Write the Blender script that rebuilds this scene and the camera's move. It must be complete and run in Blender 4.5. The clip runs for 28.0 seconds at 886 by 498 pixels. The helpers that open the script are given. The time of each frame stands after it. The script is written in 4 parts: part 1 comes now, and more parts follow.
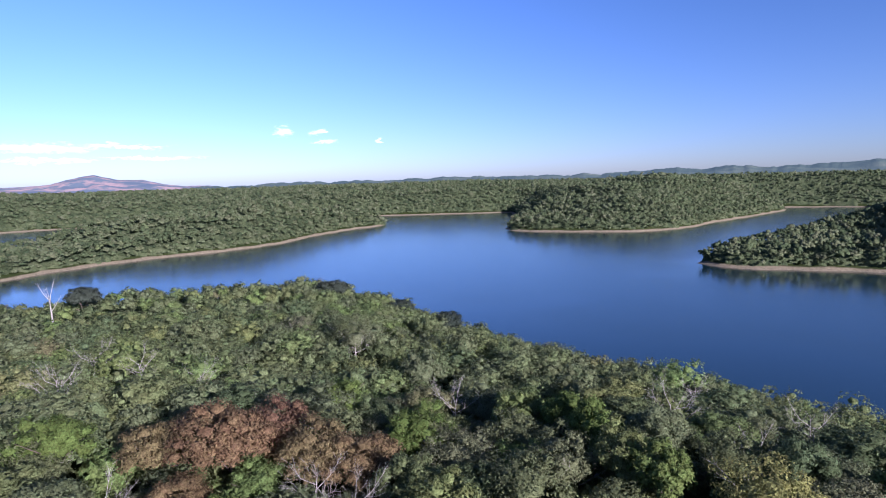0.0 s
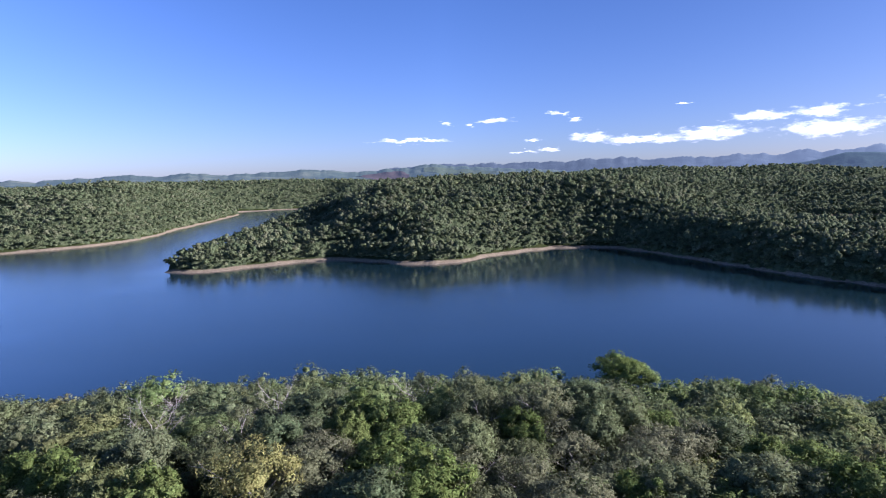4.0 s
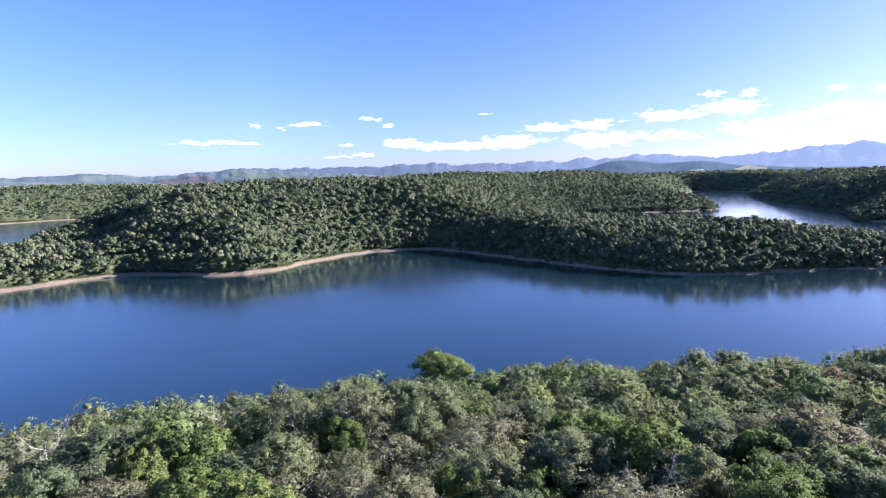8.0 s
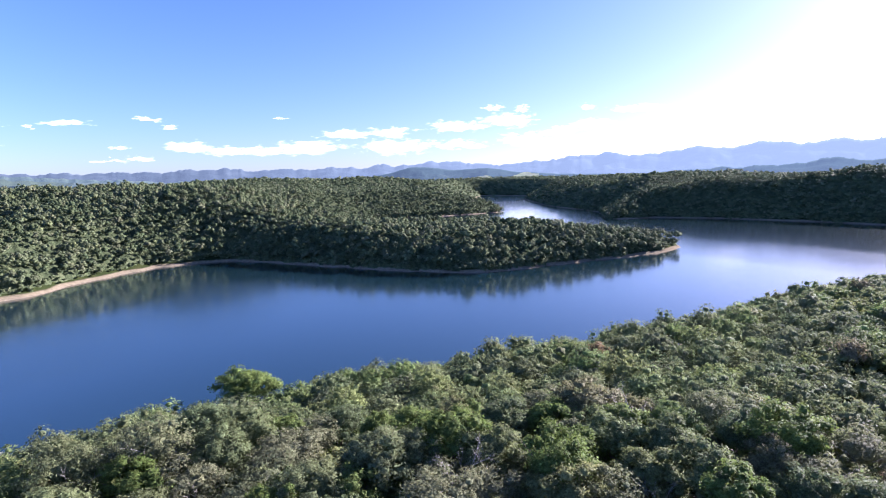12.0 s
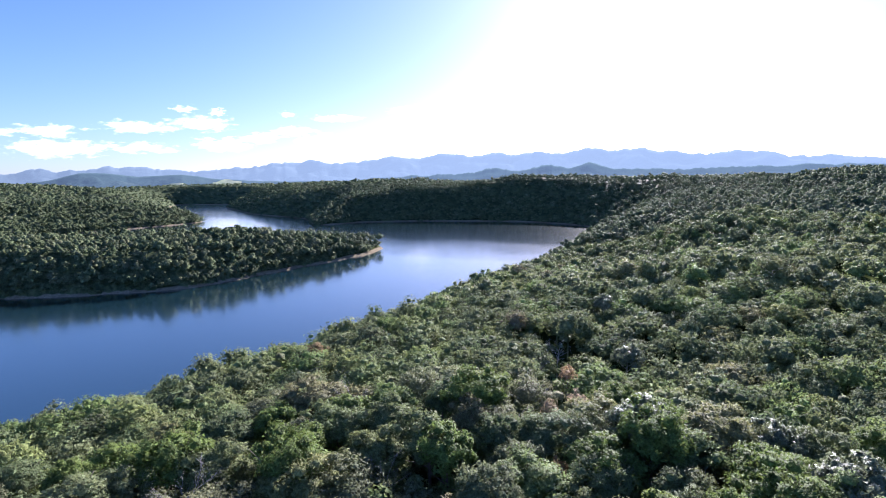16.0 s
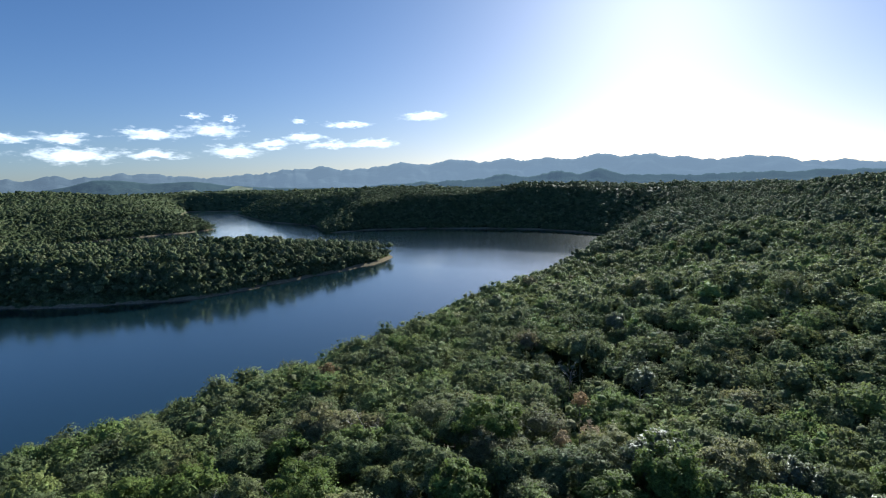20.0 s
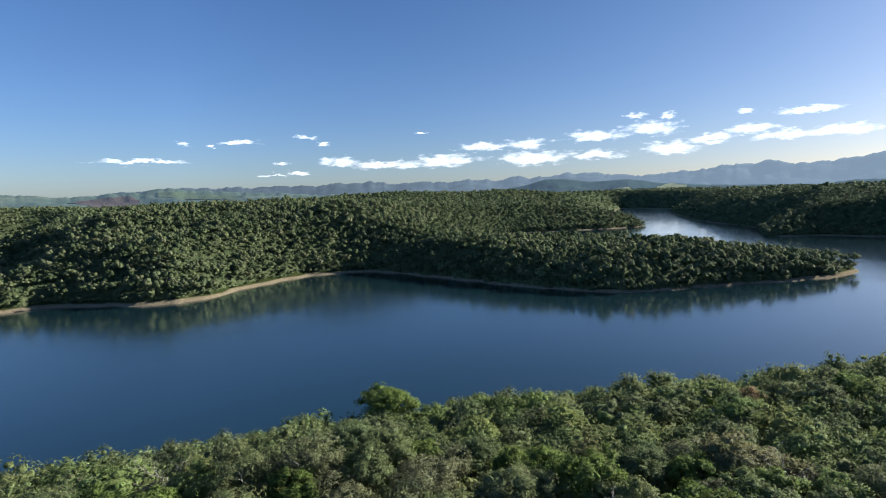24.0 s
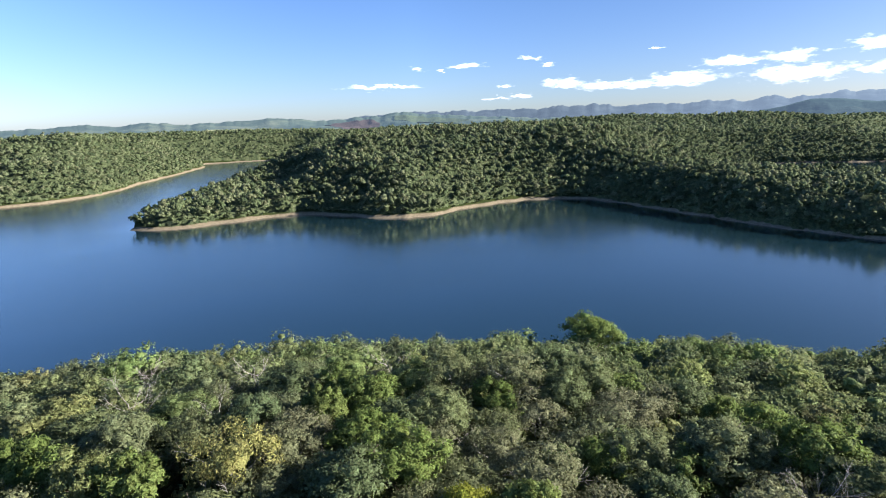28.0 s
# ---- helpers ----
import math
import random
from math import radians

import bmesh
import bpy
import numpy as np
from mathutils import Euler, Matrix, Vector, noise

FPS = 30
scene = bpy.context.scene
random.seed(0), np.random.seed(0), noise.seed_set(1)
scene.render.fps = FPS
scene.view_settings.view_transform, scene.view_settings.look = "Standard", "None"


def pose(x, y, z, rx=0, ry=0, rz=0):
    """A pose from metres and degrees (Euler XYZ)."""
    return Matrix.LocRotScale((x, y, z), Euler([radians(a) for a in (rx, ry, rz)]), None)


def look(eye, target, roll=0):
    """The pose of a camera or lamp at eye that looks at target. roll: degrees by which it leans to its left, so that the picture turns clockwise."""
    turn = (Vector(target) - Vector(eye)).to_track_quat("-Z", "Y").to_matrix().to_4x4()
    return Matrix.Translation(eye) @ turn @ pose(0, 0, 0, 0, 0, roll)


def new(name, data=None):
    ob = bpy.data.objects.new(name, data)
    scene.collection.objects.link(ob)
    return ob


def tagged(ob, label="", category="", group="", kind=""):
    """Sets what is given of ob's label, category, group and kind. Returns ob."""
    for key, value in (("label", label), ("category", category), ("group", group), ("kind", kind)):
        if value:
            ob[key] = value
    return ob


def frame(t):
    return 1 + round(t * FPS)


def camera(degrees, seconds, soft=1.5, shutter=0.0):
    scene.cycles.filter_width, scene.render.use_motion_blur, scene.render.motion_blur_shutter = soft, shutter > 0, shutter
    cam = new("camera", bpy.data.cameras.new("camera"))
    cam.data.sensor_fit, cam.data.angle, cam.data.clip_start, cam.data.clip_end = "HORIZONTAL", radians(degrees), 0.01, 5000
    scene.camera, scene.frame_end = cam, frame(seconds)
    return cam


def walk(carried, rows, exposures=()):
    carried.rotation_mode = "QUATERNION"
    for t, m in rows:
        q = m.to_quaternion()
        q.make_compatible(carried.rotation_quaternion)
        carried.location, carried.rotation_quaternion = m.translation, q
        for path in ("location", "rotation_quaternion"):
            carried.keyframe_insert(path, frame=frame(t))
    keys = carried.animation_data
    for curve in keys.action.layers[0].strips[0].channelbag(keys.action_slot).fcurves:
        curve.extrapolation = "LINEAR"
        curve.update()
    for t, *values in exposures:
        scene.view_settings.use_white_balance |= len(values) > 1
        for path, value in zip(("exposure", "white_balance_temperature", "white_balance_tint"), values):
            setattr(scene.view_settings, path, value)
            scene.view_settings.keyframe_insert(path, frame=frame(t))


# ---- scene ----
from math import atan2, cos, hypot, pi, sin, sqrt, tan

# camera: a drone that hovers over a forested hill, turns, then climbs about four metres
cam = camera(77.9, 28.0, soft=1.05)
PATH = [
    (0.0, pose(0.00, -0.00, 65.00, 82.690, 1.233, 1.401)),
    (0.5, pose(0.02, -0.01, 65.00, 82.685, 1.229, 0.717)),
    (1.0, pose(0.23, -0.13, 65.00, 82.656, 1.235, -3.882)),
    (1.5, pose(0.41, -0.18, 64.98, 82.610, 1.236, -11.382)),
    (2.0, pose(0.50, -0.16, 64.92, 82.553, 1.239, -19.842)),
    (2.5, pose(0.58, -0.10, 64.90, 82.490, 1.227, -28.275)),
    (3.0, pose(0.51, -0.08, 64.96, 82.432, 1.179, -36.627)),
    (3.5, pose(0.39, -0.25, 65.04, 82.389, 1.134, -44.569)),
    (4.0, pose(0.29, -0.37, 65.15, 82.364, 1.097, -50.973)),
    (4.5, pose(0.25, -0.44, 65.15, 82.362, 1.087, -54.516)),
    (6.5, pose(1.17, -0.56, 65.06, 82.413, 1.057, -65.496)),
    (7.0, pose(1.70, -0.21, 64.90, 82.431, 1.069, -68.343)),
    (7.5, pose(1.88, -0.17, 64.87, 82.473, 1.068, -69.292)),
    (8.0, pose(1.89, -0.20, 64.80, 82.513, 1.071, -69.873)),
    (8.5, pose(1.84, -0.20, 64.79, 82.528, 1.066, -74.256)),
    (9.0, pose(1.86, -0.20, 64.74, 82.531, 1.079, -80.695)),
    (9.5, pose(1.81, -0.18, 64.70, 82.544, 1.096, -85.525)),
    (10.0, pose(1.76, -0.10, 64.74, 82.566, 1.130, -87.147)),
    (10.5, pose(1.76, -0.10, 64.74, 82.599, 1.169, -87.822)),
    (11.0, pose(1.82, -0.10, 64.77, 82.654, 1.206, -88.185)),
    (11.5, pose(1.83, -0.14, 64.74, 82.706, 1.217, -88.510)),
    (13.5, pose(0.94, 0.36, 63.86, 82.811, 1.123, -104.000)),
    (14.0, pose(0.83, 0.46, 63.82, 82.817, 1.119, -110.052)),
    (14.5, pose(0.82, 0.56, 63.86, 82.824, 1.121, -115.301)),
    (15.0, pose(0.81, 0.74, 63.92, 82.839, 1.148, -117.568)),
    (15.5, pose(0.71, 0.82, 63.93, 82.870, 1.175, -119.087)),
    (16.0, pose(0.65, 0.90, 63.97, 82.901, 1.206, -120.256)),
    (16.5, pose(0.59, 0.97, 63.99, 82.954, 1.247, -120.957)),
    (17.0, pose(0.53, 0.99, 64.03, 83.014, 1.287, -121.405)),
    (17.5, pose(0.52, 0.97, 64.41, 83.072, 1.315, -121.655)),
    (18.0, pose(0.61, 0.98, 64.98, 83.134, 1.330, -121.938)),
    (18.5, pose(0.67, 0.93, 65.57, 83.212, 1.339, -122.135)),
    (19.0, pose(0.76, 0.84, 66.29, 83.296, 1.340, -122.264)),
    (19.5, pose(0.90, 0.82, 66.76, 83.390, 1.344, -122.493)),
    (20.0, pose(1.10, 0.91, 66.92, 83.502, 1.348, -119.266)),
    (20.5, pose(1.37, 0.92, 67.10, 83.664, 1.361, -101.777)),
    (21.0, pose(1.40, 0.83, 67.07, 83.783, 1.370, -95.617)),
    (21.5, pose(1.29, 0.81, 67.01, 83.868, 1.387, -94.733)),
    (23.5, pose(0.46, 0.07, 68.04, 84.197, 1.418, -79.872)),
    (24.0, pose(0.13, 0.09, 68.13, 84.259, 1.418, -76.367)),
    (24.5, pose(0.03, -0.11, 68.28, 84.343, 1.410, -64.914)),
    (25.0, pose(0.03, -0.38, 68.38, 84.398, 1.389, -57.277)),
    (25.5, pose(-0.03, -0.50, 68.26, 83.343, 1.376, -55.743)),
    (26.0, pose(-0.02, -0.48, 68.25, 78.805, 1.361, -55.106)),
    (26.5, pose(0.06, -0.47, 68.28, 77.004, 1.357, -54.672)),
    (27.0, pose(0.11, -0.42, 68.25, 77.006, 1.363, -54.305)),
    (27.5, pose(0.23, -0.35, 68.19, 77.003, 1.370, -54.105)),
    (28.0, pose(0.49, -0.36, 68.10, 77.010, 1.379, -53.896)),
]
EXPOSURES = [(0, 1.6, 5400, 31), (2, 1.64, 5400, 31), (4.5, 2.05, 5450, 33), (7, 2.6, 5510, 34), (10, 2.52, 5540, 33), (11.5, 2.6, 5570, 33), (14, 2.8, 5570, 28), (17, 2.33, 5590, 20), (19, 1.83, 5660, 5), (20, 1.6, 5750, 4), (20.5, 1.3, 5900, 4), (21.5, 1.2, 6150, 6), (24, 1.78, 6120, 8), (25, 1.85, 5960, 5), (26.5, 2.13, 6020, 10), (28, 2.31, 6080, 14)]
walk(cam, PATH, EXPOSURES)

# ---- daylight ----
SUN_AZ, SUN_EL = 141.0, 20.0     # degrees clockwise from +y, and above the horizon
sun = new("sun", bpy.data.lights.new("sun", "SUN"))
sun.data.energy, sun.data.angle, sun.data.color = 4.2, radians(0.55), (1.0, 0.93, 0.82)
sun.matrix_world = look((0, 0, 300), (-300 * sin(radians(SUN_AZ)), -300 * cos(radians(SUN_AZ)), 300 - 300 * tan(radians(SUN_EL))))


def build_sky():
    """The clear sky with its scattered fair-weather clouds: direction, size in degrees."""
    w = bpy.data.worlds.new("sky")
    w.use_nodes = True
    scene.world = w
    nt = w.node_tree
    nodes, link = nt.nodes, nt.links.new
    nodes.clear()

    def math_node(op, a, b=None, c=None):
        n = nodes.new("ShaderNodeMath")
        n.operation = op
        for i, v in enumerate((a, b, c)):
            if v is None:
                continue
            if isinstance(v, (int, float)):
                n.inputs[i].default_value = v
            else:
                link(v, n.inputs[i])
        return n.outputs[0]

    def vec_node(op, a, b):
        n = nodes.new("ShaderNodeVectorMath")
        n.operation = op
        for i, v in enumerate((a, b)):
            if isinstance(v, tuple):
                n.inputs[i].default_value = v
            elif v is not None:
                link(v, n.inputs[i])
        return n

    sky = nodes.new("ShaderNodeTexSky")
    sky.sky_type = "NISHITA"
    sky.sun_disc = False
    sky.sun_elevation, sky.sun_rotation = radians(SUN_EL), radians(SUN_AZ)
    sky.altitude, sky.air_density, sky.dust_density, sky.ozone_density = 400, 1.0, 0.6, 2.0
    co = nodes.new("ShaderNodeTexCoord").outputs["Generated"]
    sep = nodes.new("ShaderNodeSeparateXYZ")
    link(co, sep.inputs[0])
    az = math_node("MULTIPLY", math_node("ARCTAN2", sep.outputs[0], sep.outputs[1]), 180 / pi)
    el = math_node("MULTIPLY", math_node("ARCSINE", sep.outputs[2]), 180 / pi)
    com = nodes.new("ShaderNodeCombineXYZ")
    link(az, com.inputs[0])
    link(el, com.inputs[1])
    # ragged edges: the place is shifted by a noise, flatter than wide
    stretch = vec_node("MULTIPLY", com.outputs[0], (0.5, 1.5, 1))
    n1 = nodes.new("ShaderNodeTexNoise")
    n1.inputs["Scale"].default_value, n1.inputs["Detail"].default_value, n1.inputs["Roughness"].default_value = 0.55, 6, 0.62
    link(stretch.outputs[0], n1.inputs["Vector"])
    off = vec_node("SUBTRACT", n1.outputs["Color"], (0.5, 0.5, 0.5))
    off = vec_node("MULTIPLY", off.outputs[0], (4.0, 1.1, 0))
    n3 = nodes.new("ShaderNodeTexNoise")
    n3.inputs["Scale"].default_value, n3.inputs["Detail"].default_value, n3.inputs["Roughness"].default_value = 2.6, 4, 0.6
    link(stretch.outputs[0], n3.inputs["Vector"])
    off3 = vec_node("MULTIPLY", vec_node("SUBTRACT", n3.outputs["Color"], (0.5, 0.5, 0.5)).outputs[0], (1.6, 0.9, 0))
    off = vec_node("ADD", off.outputs[0], off3.outputs[0])
    place = vec_node("ADD", com.outputs[0], off.outputs[0]).outputs[0]
    clouds = (
        (85.2, 4.8, 2.6, .62), (85.5, 3.4, 4.4, .85), (91.8, 5.3, 3.6, .6), (96.9, 5.8, 3.4, .85), (92.0, 3.5, 3.4, .5),
        (98.8, 3.9, 3.2, .75), (95.7, 7.1, 1.2, .35), (98.5, 6.9, .7, .3), (102.3, 4.5, 2.2, .5), (105.0, 5.2, 2.4, .6),
        (105.3, 6.8, 1.1, .35), (109.6, 6.4, 2.9, .45), (108.3, 4.5, 3.2, .45), (112.4, 4.6, 3.2, .6), (117.6, 7.2, 3.0, .6),
        (130.8, 5.4, 2.0, .35), (133.6, 6.5, 1.1, .3), (51.9, 5.25, 1.0, .3), (53.6, 5.1, .6, .18), (56.6, 5.4, 2.2, .28),
    )
    wisps = (
        (47.9, 3.55, 4.6, .26), (62.9, 6.0, 1.6, .2), (64.2, 5.3, .9, .16), (60.3, 3.45, 1.2, .18), (61.9, 2.5, 1.3, .2), (66.0, 3.5, 2.0, .55),
        (70.5, 3.15, 5.0, .5), (76.5, 3.4, 4.5, .75), (74.3, 6.2, 1.0, .15), (59.3, 2.3, 1.8, .14), (-17.3, 5.0, 1.1, .5), (-14.0, 5.0, .8, .3),
        (-13.3, 3.95, 1.7, .22), (-7.9, 4.05, .5, .2), (-38.0, 3.3, 6.0, .55), (-31.0, 3.5, 4.0, .3), (-37.5, 2.2, 5, .25), (-29.0, 2.4, 5, .2), (-48, 4.0, 6, 1.0), (80.5, 4.7, 3.2, .55),
    )
    mask = None
    for a, e, hw, hh in clouds + wisps:
        d = vec_node("SUBTRACT", place, (a, e, 0))
        d = vec_node("MULTIPLY", d.outputs[0], (1 / (hw * 0.98), 1 / (hh * 1.0), 0))
        n = vec_node("LENGTH", d.outputs[0], None).outputs["Value"]
        mask = n if mask is None else math_node("MINIMUM", mask, n)
    n2 = nodes.new("ShaderNodeTexNoise")
    n2.inputs["Scale"].default_value, n2.inputs["Detail"].default_value, n2.inputs["Roughness"].default_value = 1.6, 6, 0.6
    link(stretch.outputs[0], n2.inputs["Vector"])
    dens = math_node("SUBTRACT", math_node("ADD", 1.0, math_node("MULTIPLY", math_node("SUBTRACT", n2.outputs["Fac"], 0.5), 1.6)), mask)
    ramp = nodes.new("ShaderNodeMapRange")
    ramp.interpolation_type = "SMOOTHSTEP"
    ramp.inputs["From Min"].default_value, ramp.inputs["From Max"].default_value, ramp.inputs["To Max"].default_value = 0.0, 0.95, 0.8
    link(dens, ramp.inputs["Value"])
    # cloud: sunlit white over the sky's own light, greyer where it is thick
    bright = nodes.new("ShaderNodeMix")
    bright.data_type = "RGBA"
    bright.inputs[6].default_value, bright.inputs[7].default_value = CLOUD_LIT, CLOUD_SHADE
    link(n1.outputs["Fac"], bright.inputs[0])
    mix = nodes.new("ShaderNodeMix")
    mix.data_type = "RGBA"
    link(ramp.outputs[0], mix.inputs[0])
    low = nodes.new("ShaderNodeMapRange")
    low.inputs["From Max"].default_value = 24.0
    link(el, low.inputs["Value"])
    hue = nodes.new("ShaderNodeMix")
    hue.data_type = "RGBA"
    link(low.outputs[0], hue.inputs[0])
    hue.inputs[6].default_value, hue.inputs[7].default_value = (0.70, 0.805, 1.11, 1), (0.56, 0.755, 1.05, 1)
    across = math_node("COSINE", math_node("MULTIPLY", math_node("SUBTRACT", az, SUN_AZ), pi / 180))
    behind, before = math_node("MINIMUM", across, 0.0), math_node("MAXIMUM", across, 0.0)
    polar = math_node("SUBTRACT", math_node("MULTIPLY_ADD", math_node("MULTIPLY", behind, behind), 0.36, 0.80), math_node("MULTIPLY", math_node("MULTIPLY", before, math_node("SUBTRACT", 1.3, before)), 0.5))
    deep = vec_node("MULTIPLY", sky.outputs[0], hue.outputs[2])
    deep = vec_node("MULTIPLY", deep.outputs[0], polar)
    # thin dust whitens the sky towards the sun
    dust = nodes.new("ShaderNodeCombineXYZ")
    toward = math_node("MULTIPLY", before, before)
    for i, gain in enumerate((0.16, -0.04, -0.16)):
        link(math_node("MULTIPLY_ADD", toward, gain, 1.0), dust.inputs[i])
    deep = vec_node("MULTIPLY", deep.outputs[0], dust.outputs[0])
    link(deep.outputs[0], mix.inputs[6])
    link(bright.outputs[2], mix.inputs[7])
    bg = nodes.new("ShaderNodeBackground")
    bg.inputs["Strength"].default_value = 0.05
    link(mix.outputs[2], bg.inputs["Color"])
    out = nodes.new("ShaderNodeOutputWorld")
    link(bg.outputs[0], out.inputs["Surface"])


CLOUD_LIT, CLOUD_SHADE = (14.0, 13.7, 13.4, 1), (8.0, 8.6, 9.6, 1)
build_sky()

# ---- materials ----


def material(name):
    m = bpy.data.materials.new(name)
    m.use_nodes = True
    nt = m.node_tree
    return m, nt, nt.nodes["Principled BSDF"], nt.nodes["Material Output"]


def put(nt, kind, **settings):
    n = nt.nodes.new(kind)
    for k, v in settings.items():
        n.inputs[k.replace("_", " ")].default_value = v
    return n


def ramp_node(nt, source, stops):
    r = nt.nodes.new("ShaderNodeValToRGB")
    nt.links.new(source, r.inputs[0])
    while len(r.color_ramp.elements) < len(stops):
        r.color_ramp.elements.new(0.5)
    for e, (p, c) in zip(r.color_ramp.elements, stops):
        e.position, e.color = p, (*c, 1)
    return r


def leaf_material(name, stops, tint, translucent=0.4, rough=0.6, flecks=5.0, gloss=0.05, contrast=1.0):
    """Foliage: the tree's own tint runs along the stops; each leaf spray varies a little."""
    m, nt, p, out = material(name)
    geo = nt.nodes.new("ShaderNodeNewGeometry")
    if tint == "object":
        src = nt.nodes.new("ShaderNodeObjectInfo").outputs["Random"]
    else:
        at = nt.nodes.new("ShaderNodeAttribute")
        at.attribute_name = "tree_tint"
        src = at.outputs["Fac"]
    r = ramp_node(nt, src, stops)
    hsv = put(nt, "ShaderNodeHueSaturation")
    nt.links.new(r.outputs[0], hsv.inputs["Color"])
    val = put(nt, "ShaderNodeMapRange", To_Min=1 - .26 * contrast, To_Max=1 + .22 * contrast)
    nt.links.new(geo.outputs["Random Per Island"], val.inputs["Value"])
    co = nt.nodes.new("ShaderNodeTexCoord")
    # single leaves within a spray, by light and dark flecks
    fleck = put(nt, "ShaderNodeTexNoise", Scale=flecks, Detail=3, Roughness=0.65)
    nt.links.new(co.outputs["Object"], fleck.inputs["Vector"])
    spread = put(nt, "ShaderNodeMapRange", From_Min=0.33, From_Max=0.67, To_Min=1 - .5 * contrast, To_Max=1 + .38 * contrast)
    nt.links.new(fleck.outputs["Fac"], spread.inputs["Value"])
    both = put(nt, "ShaderNodeMath")
    both.operation = "MULTIPLY"
    nt.links.new(val.outputs[0], both.inputs[0])
    nt.links.new(spread.outputs[0], both.inputs[1])
    nt.links.new(both.outputs[0], hsv.inputs["Value"])
    hue = put(nt, "ShaderNodeMapRange", To_Min=0.485, To_Max=0.51)
    nt.links.new(geo.outputs["Random Per Island"], hue.inputs["Value"])
    nt.links.new(hue.outputs[0], hsv.inputs["Hue"])
    nt.links.new(hsv.outputs[0], p.inputs["Base Color"])
    p.inputs["Roughness"].default_value = rough
    p.inputs["Specular IOR Level"].default_value = gloss
    bump = put(nt, "ShaderNodeBump", Strength=0.8, Distance=0.9 / flecks)
    nt.links.new(fleck.outputs["Fac"], bump.inputs["Height"])
    nt.links.new(bump.outputs[0], p.inputs["Normal"])
    tr = nt.nodes.new("ShaderNodeBsdfTranslucent")
    nt.links.new(hsv.outputs[0], tr.inputs["Color"])
    mx = nt.nodes.new("ShaderNodeMixShader")
    mx.inputs[0].default_value = translucent
    nt.links.new(p.outputs[0], mx.inputs[1])
    nt.links.new(tr.outputs[0], mx.inputs[2])
    nt.links.new(mx.outputs[0], out.inputs["Surface"])
    return m


def noise_colour(nt, stops, scale, detail=5, rough=0.6):
    co = nt.nodes.new("ShaderNodeTexCoord")
    n = put(nt, "ShaderNodeTexNoise", Scale=scale, Detail=detail, Roughness=rough)
    nt.links.new(co.outputs["Object"], n.inputs["Vector"])
    return ramp_node(nt, n.outputs["Fac"], stops), n, co


def bark_material(name, dark, light):
    m, nt, p, out = material(name)
    r, n, co = noise_colour(nt, [(0.3, dark), (0.7, light)], 3.0)
    nt.links.new(r.outputs[0], p.inputs["Base Color"])
    p.inputs["Roughness"].default_value = 0.85
    b = put(nt, "ShaderNodeBump", Strength=0.4, Distance=0.05)
    nt.links.new(n.outputs["Fac"], b.inputs["Height"])
    nt.links.new(b.outputs[0], p.inputs["Normal"])
    return m


GREENS = [(0.0, (0.107, 0.142, 0.066)), (0.18, (0.126, 0.157, 0.071)), (0.36, (0.168, 0.193, 0.078)), (0.5, (0.142, 0.164, 0.084)), (0.64, (0.165, 0.194, 0.088)), (0.8, (0.151, 0.21, 0.067)), (0.92, (0.193, 0.21, 0.08)), (1.0, (0.185, 0.165, 0.095))]
# far leaf tints, greyer and bluer than GREENS: distance haze is partly painted in
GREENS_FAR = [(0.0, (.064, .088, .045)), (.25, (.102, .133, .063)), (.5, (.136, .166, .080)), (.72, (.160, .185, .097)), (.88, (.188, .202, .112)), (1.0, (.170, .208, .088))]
LEAF_STUFF = leaf_material("forest_foliage", GREENS, "attribute", 0.4, 0.65, 3.2, 0.025)
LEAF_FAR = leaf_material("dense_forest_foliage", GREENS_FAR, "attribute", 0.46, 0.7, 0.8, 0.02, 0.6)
LEAF_SILVER = leaf_material("silvery_foliage", [(0, (.14, .165, .09)), (1, (.165, .185, .11))], "object", 0.4, 0.45, 5.0, 0.3)
LEAF_GREEN = leaf_material("green_foliage", GREENS, "object")
LEAF_GREY = leaf_material("grey_green_foliage", [(0, (.148, .170, .076)), (.5, (.164, .180, .088)), (1, (.176, .182, .100))], "object")
LEAF_BRIGHT = leaf_material("fresh_green_foliage", [(0, (.125, .178, .048)), (1, (.155, .196, .058))], "object")
LEAF_YELLOW = leaf_material("yellow_green_foliage", [(0, (.262, .262, .09)), (1, (.28, .275, .095))], "object")
LEAF_WITHERED = leaf_material("withered_tan_foliage", [(0, (.36, .27, .15)), (.6, (.42, .35, .24)), (1, (.33, .21, .09))], "object")
LEAF_DRY = leaf_material("dry_brownish_foliage", [(0, (.154, .160, .088)), (.5, (.138, .162, .080)), (1, (.166, .160, .094))], "object", 0.45)
LEAF_OLIVE = leaf_material("olive_foliage", [(0, (.179, .198, .028)), (1, (.199, .209, .034))], "object")
LEAF_RUSSET = leaf_material("russet_foliage", [(0, (.215, .142, .075)), (.5, (.200, .160, .075)), (1, (.200, .122, .072))], "object", 0.45)
LEAF_DUSKY = leaf_material("dusky_foliage", [(0, (.055, .070, .052)), (1, (.072, .084, .060))], "object")
LEAF_DARK = leaf_material("dark_foliage", [(0, (.111, .154, .041)), (1, (.135, .183, .049))], "object")
BARK = bark_material("brown_bark", (.07, .05, .035), (.16, .12, .09))
BARK_PALE = bark_material("pale_bark", (.18, .16, .135), (.38, .35, .31))


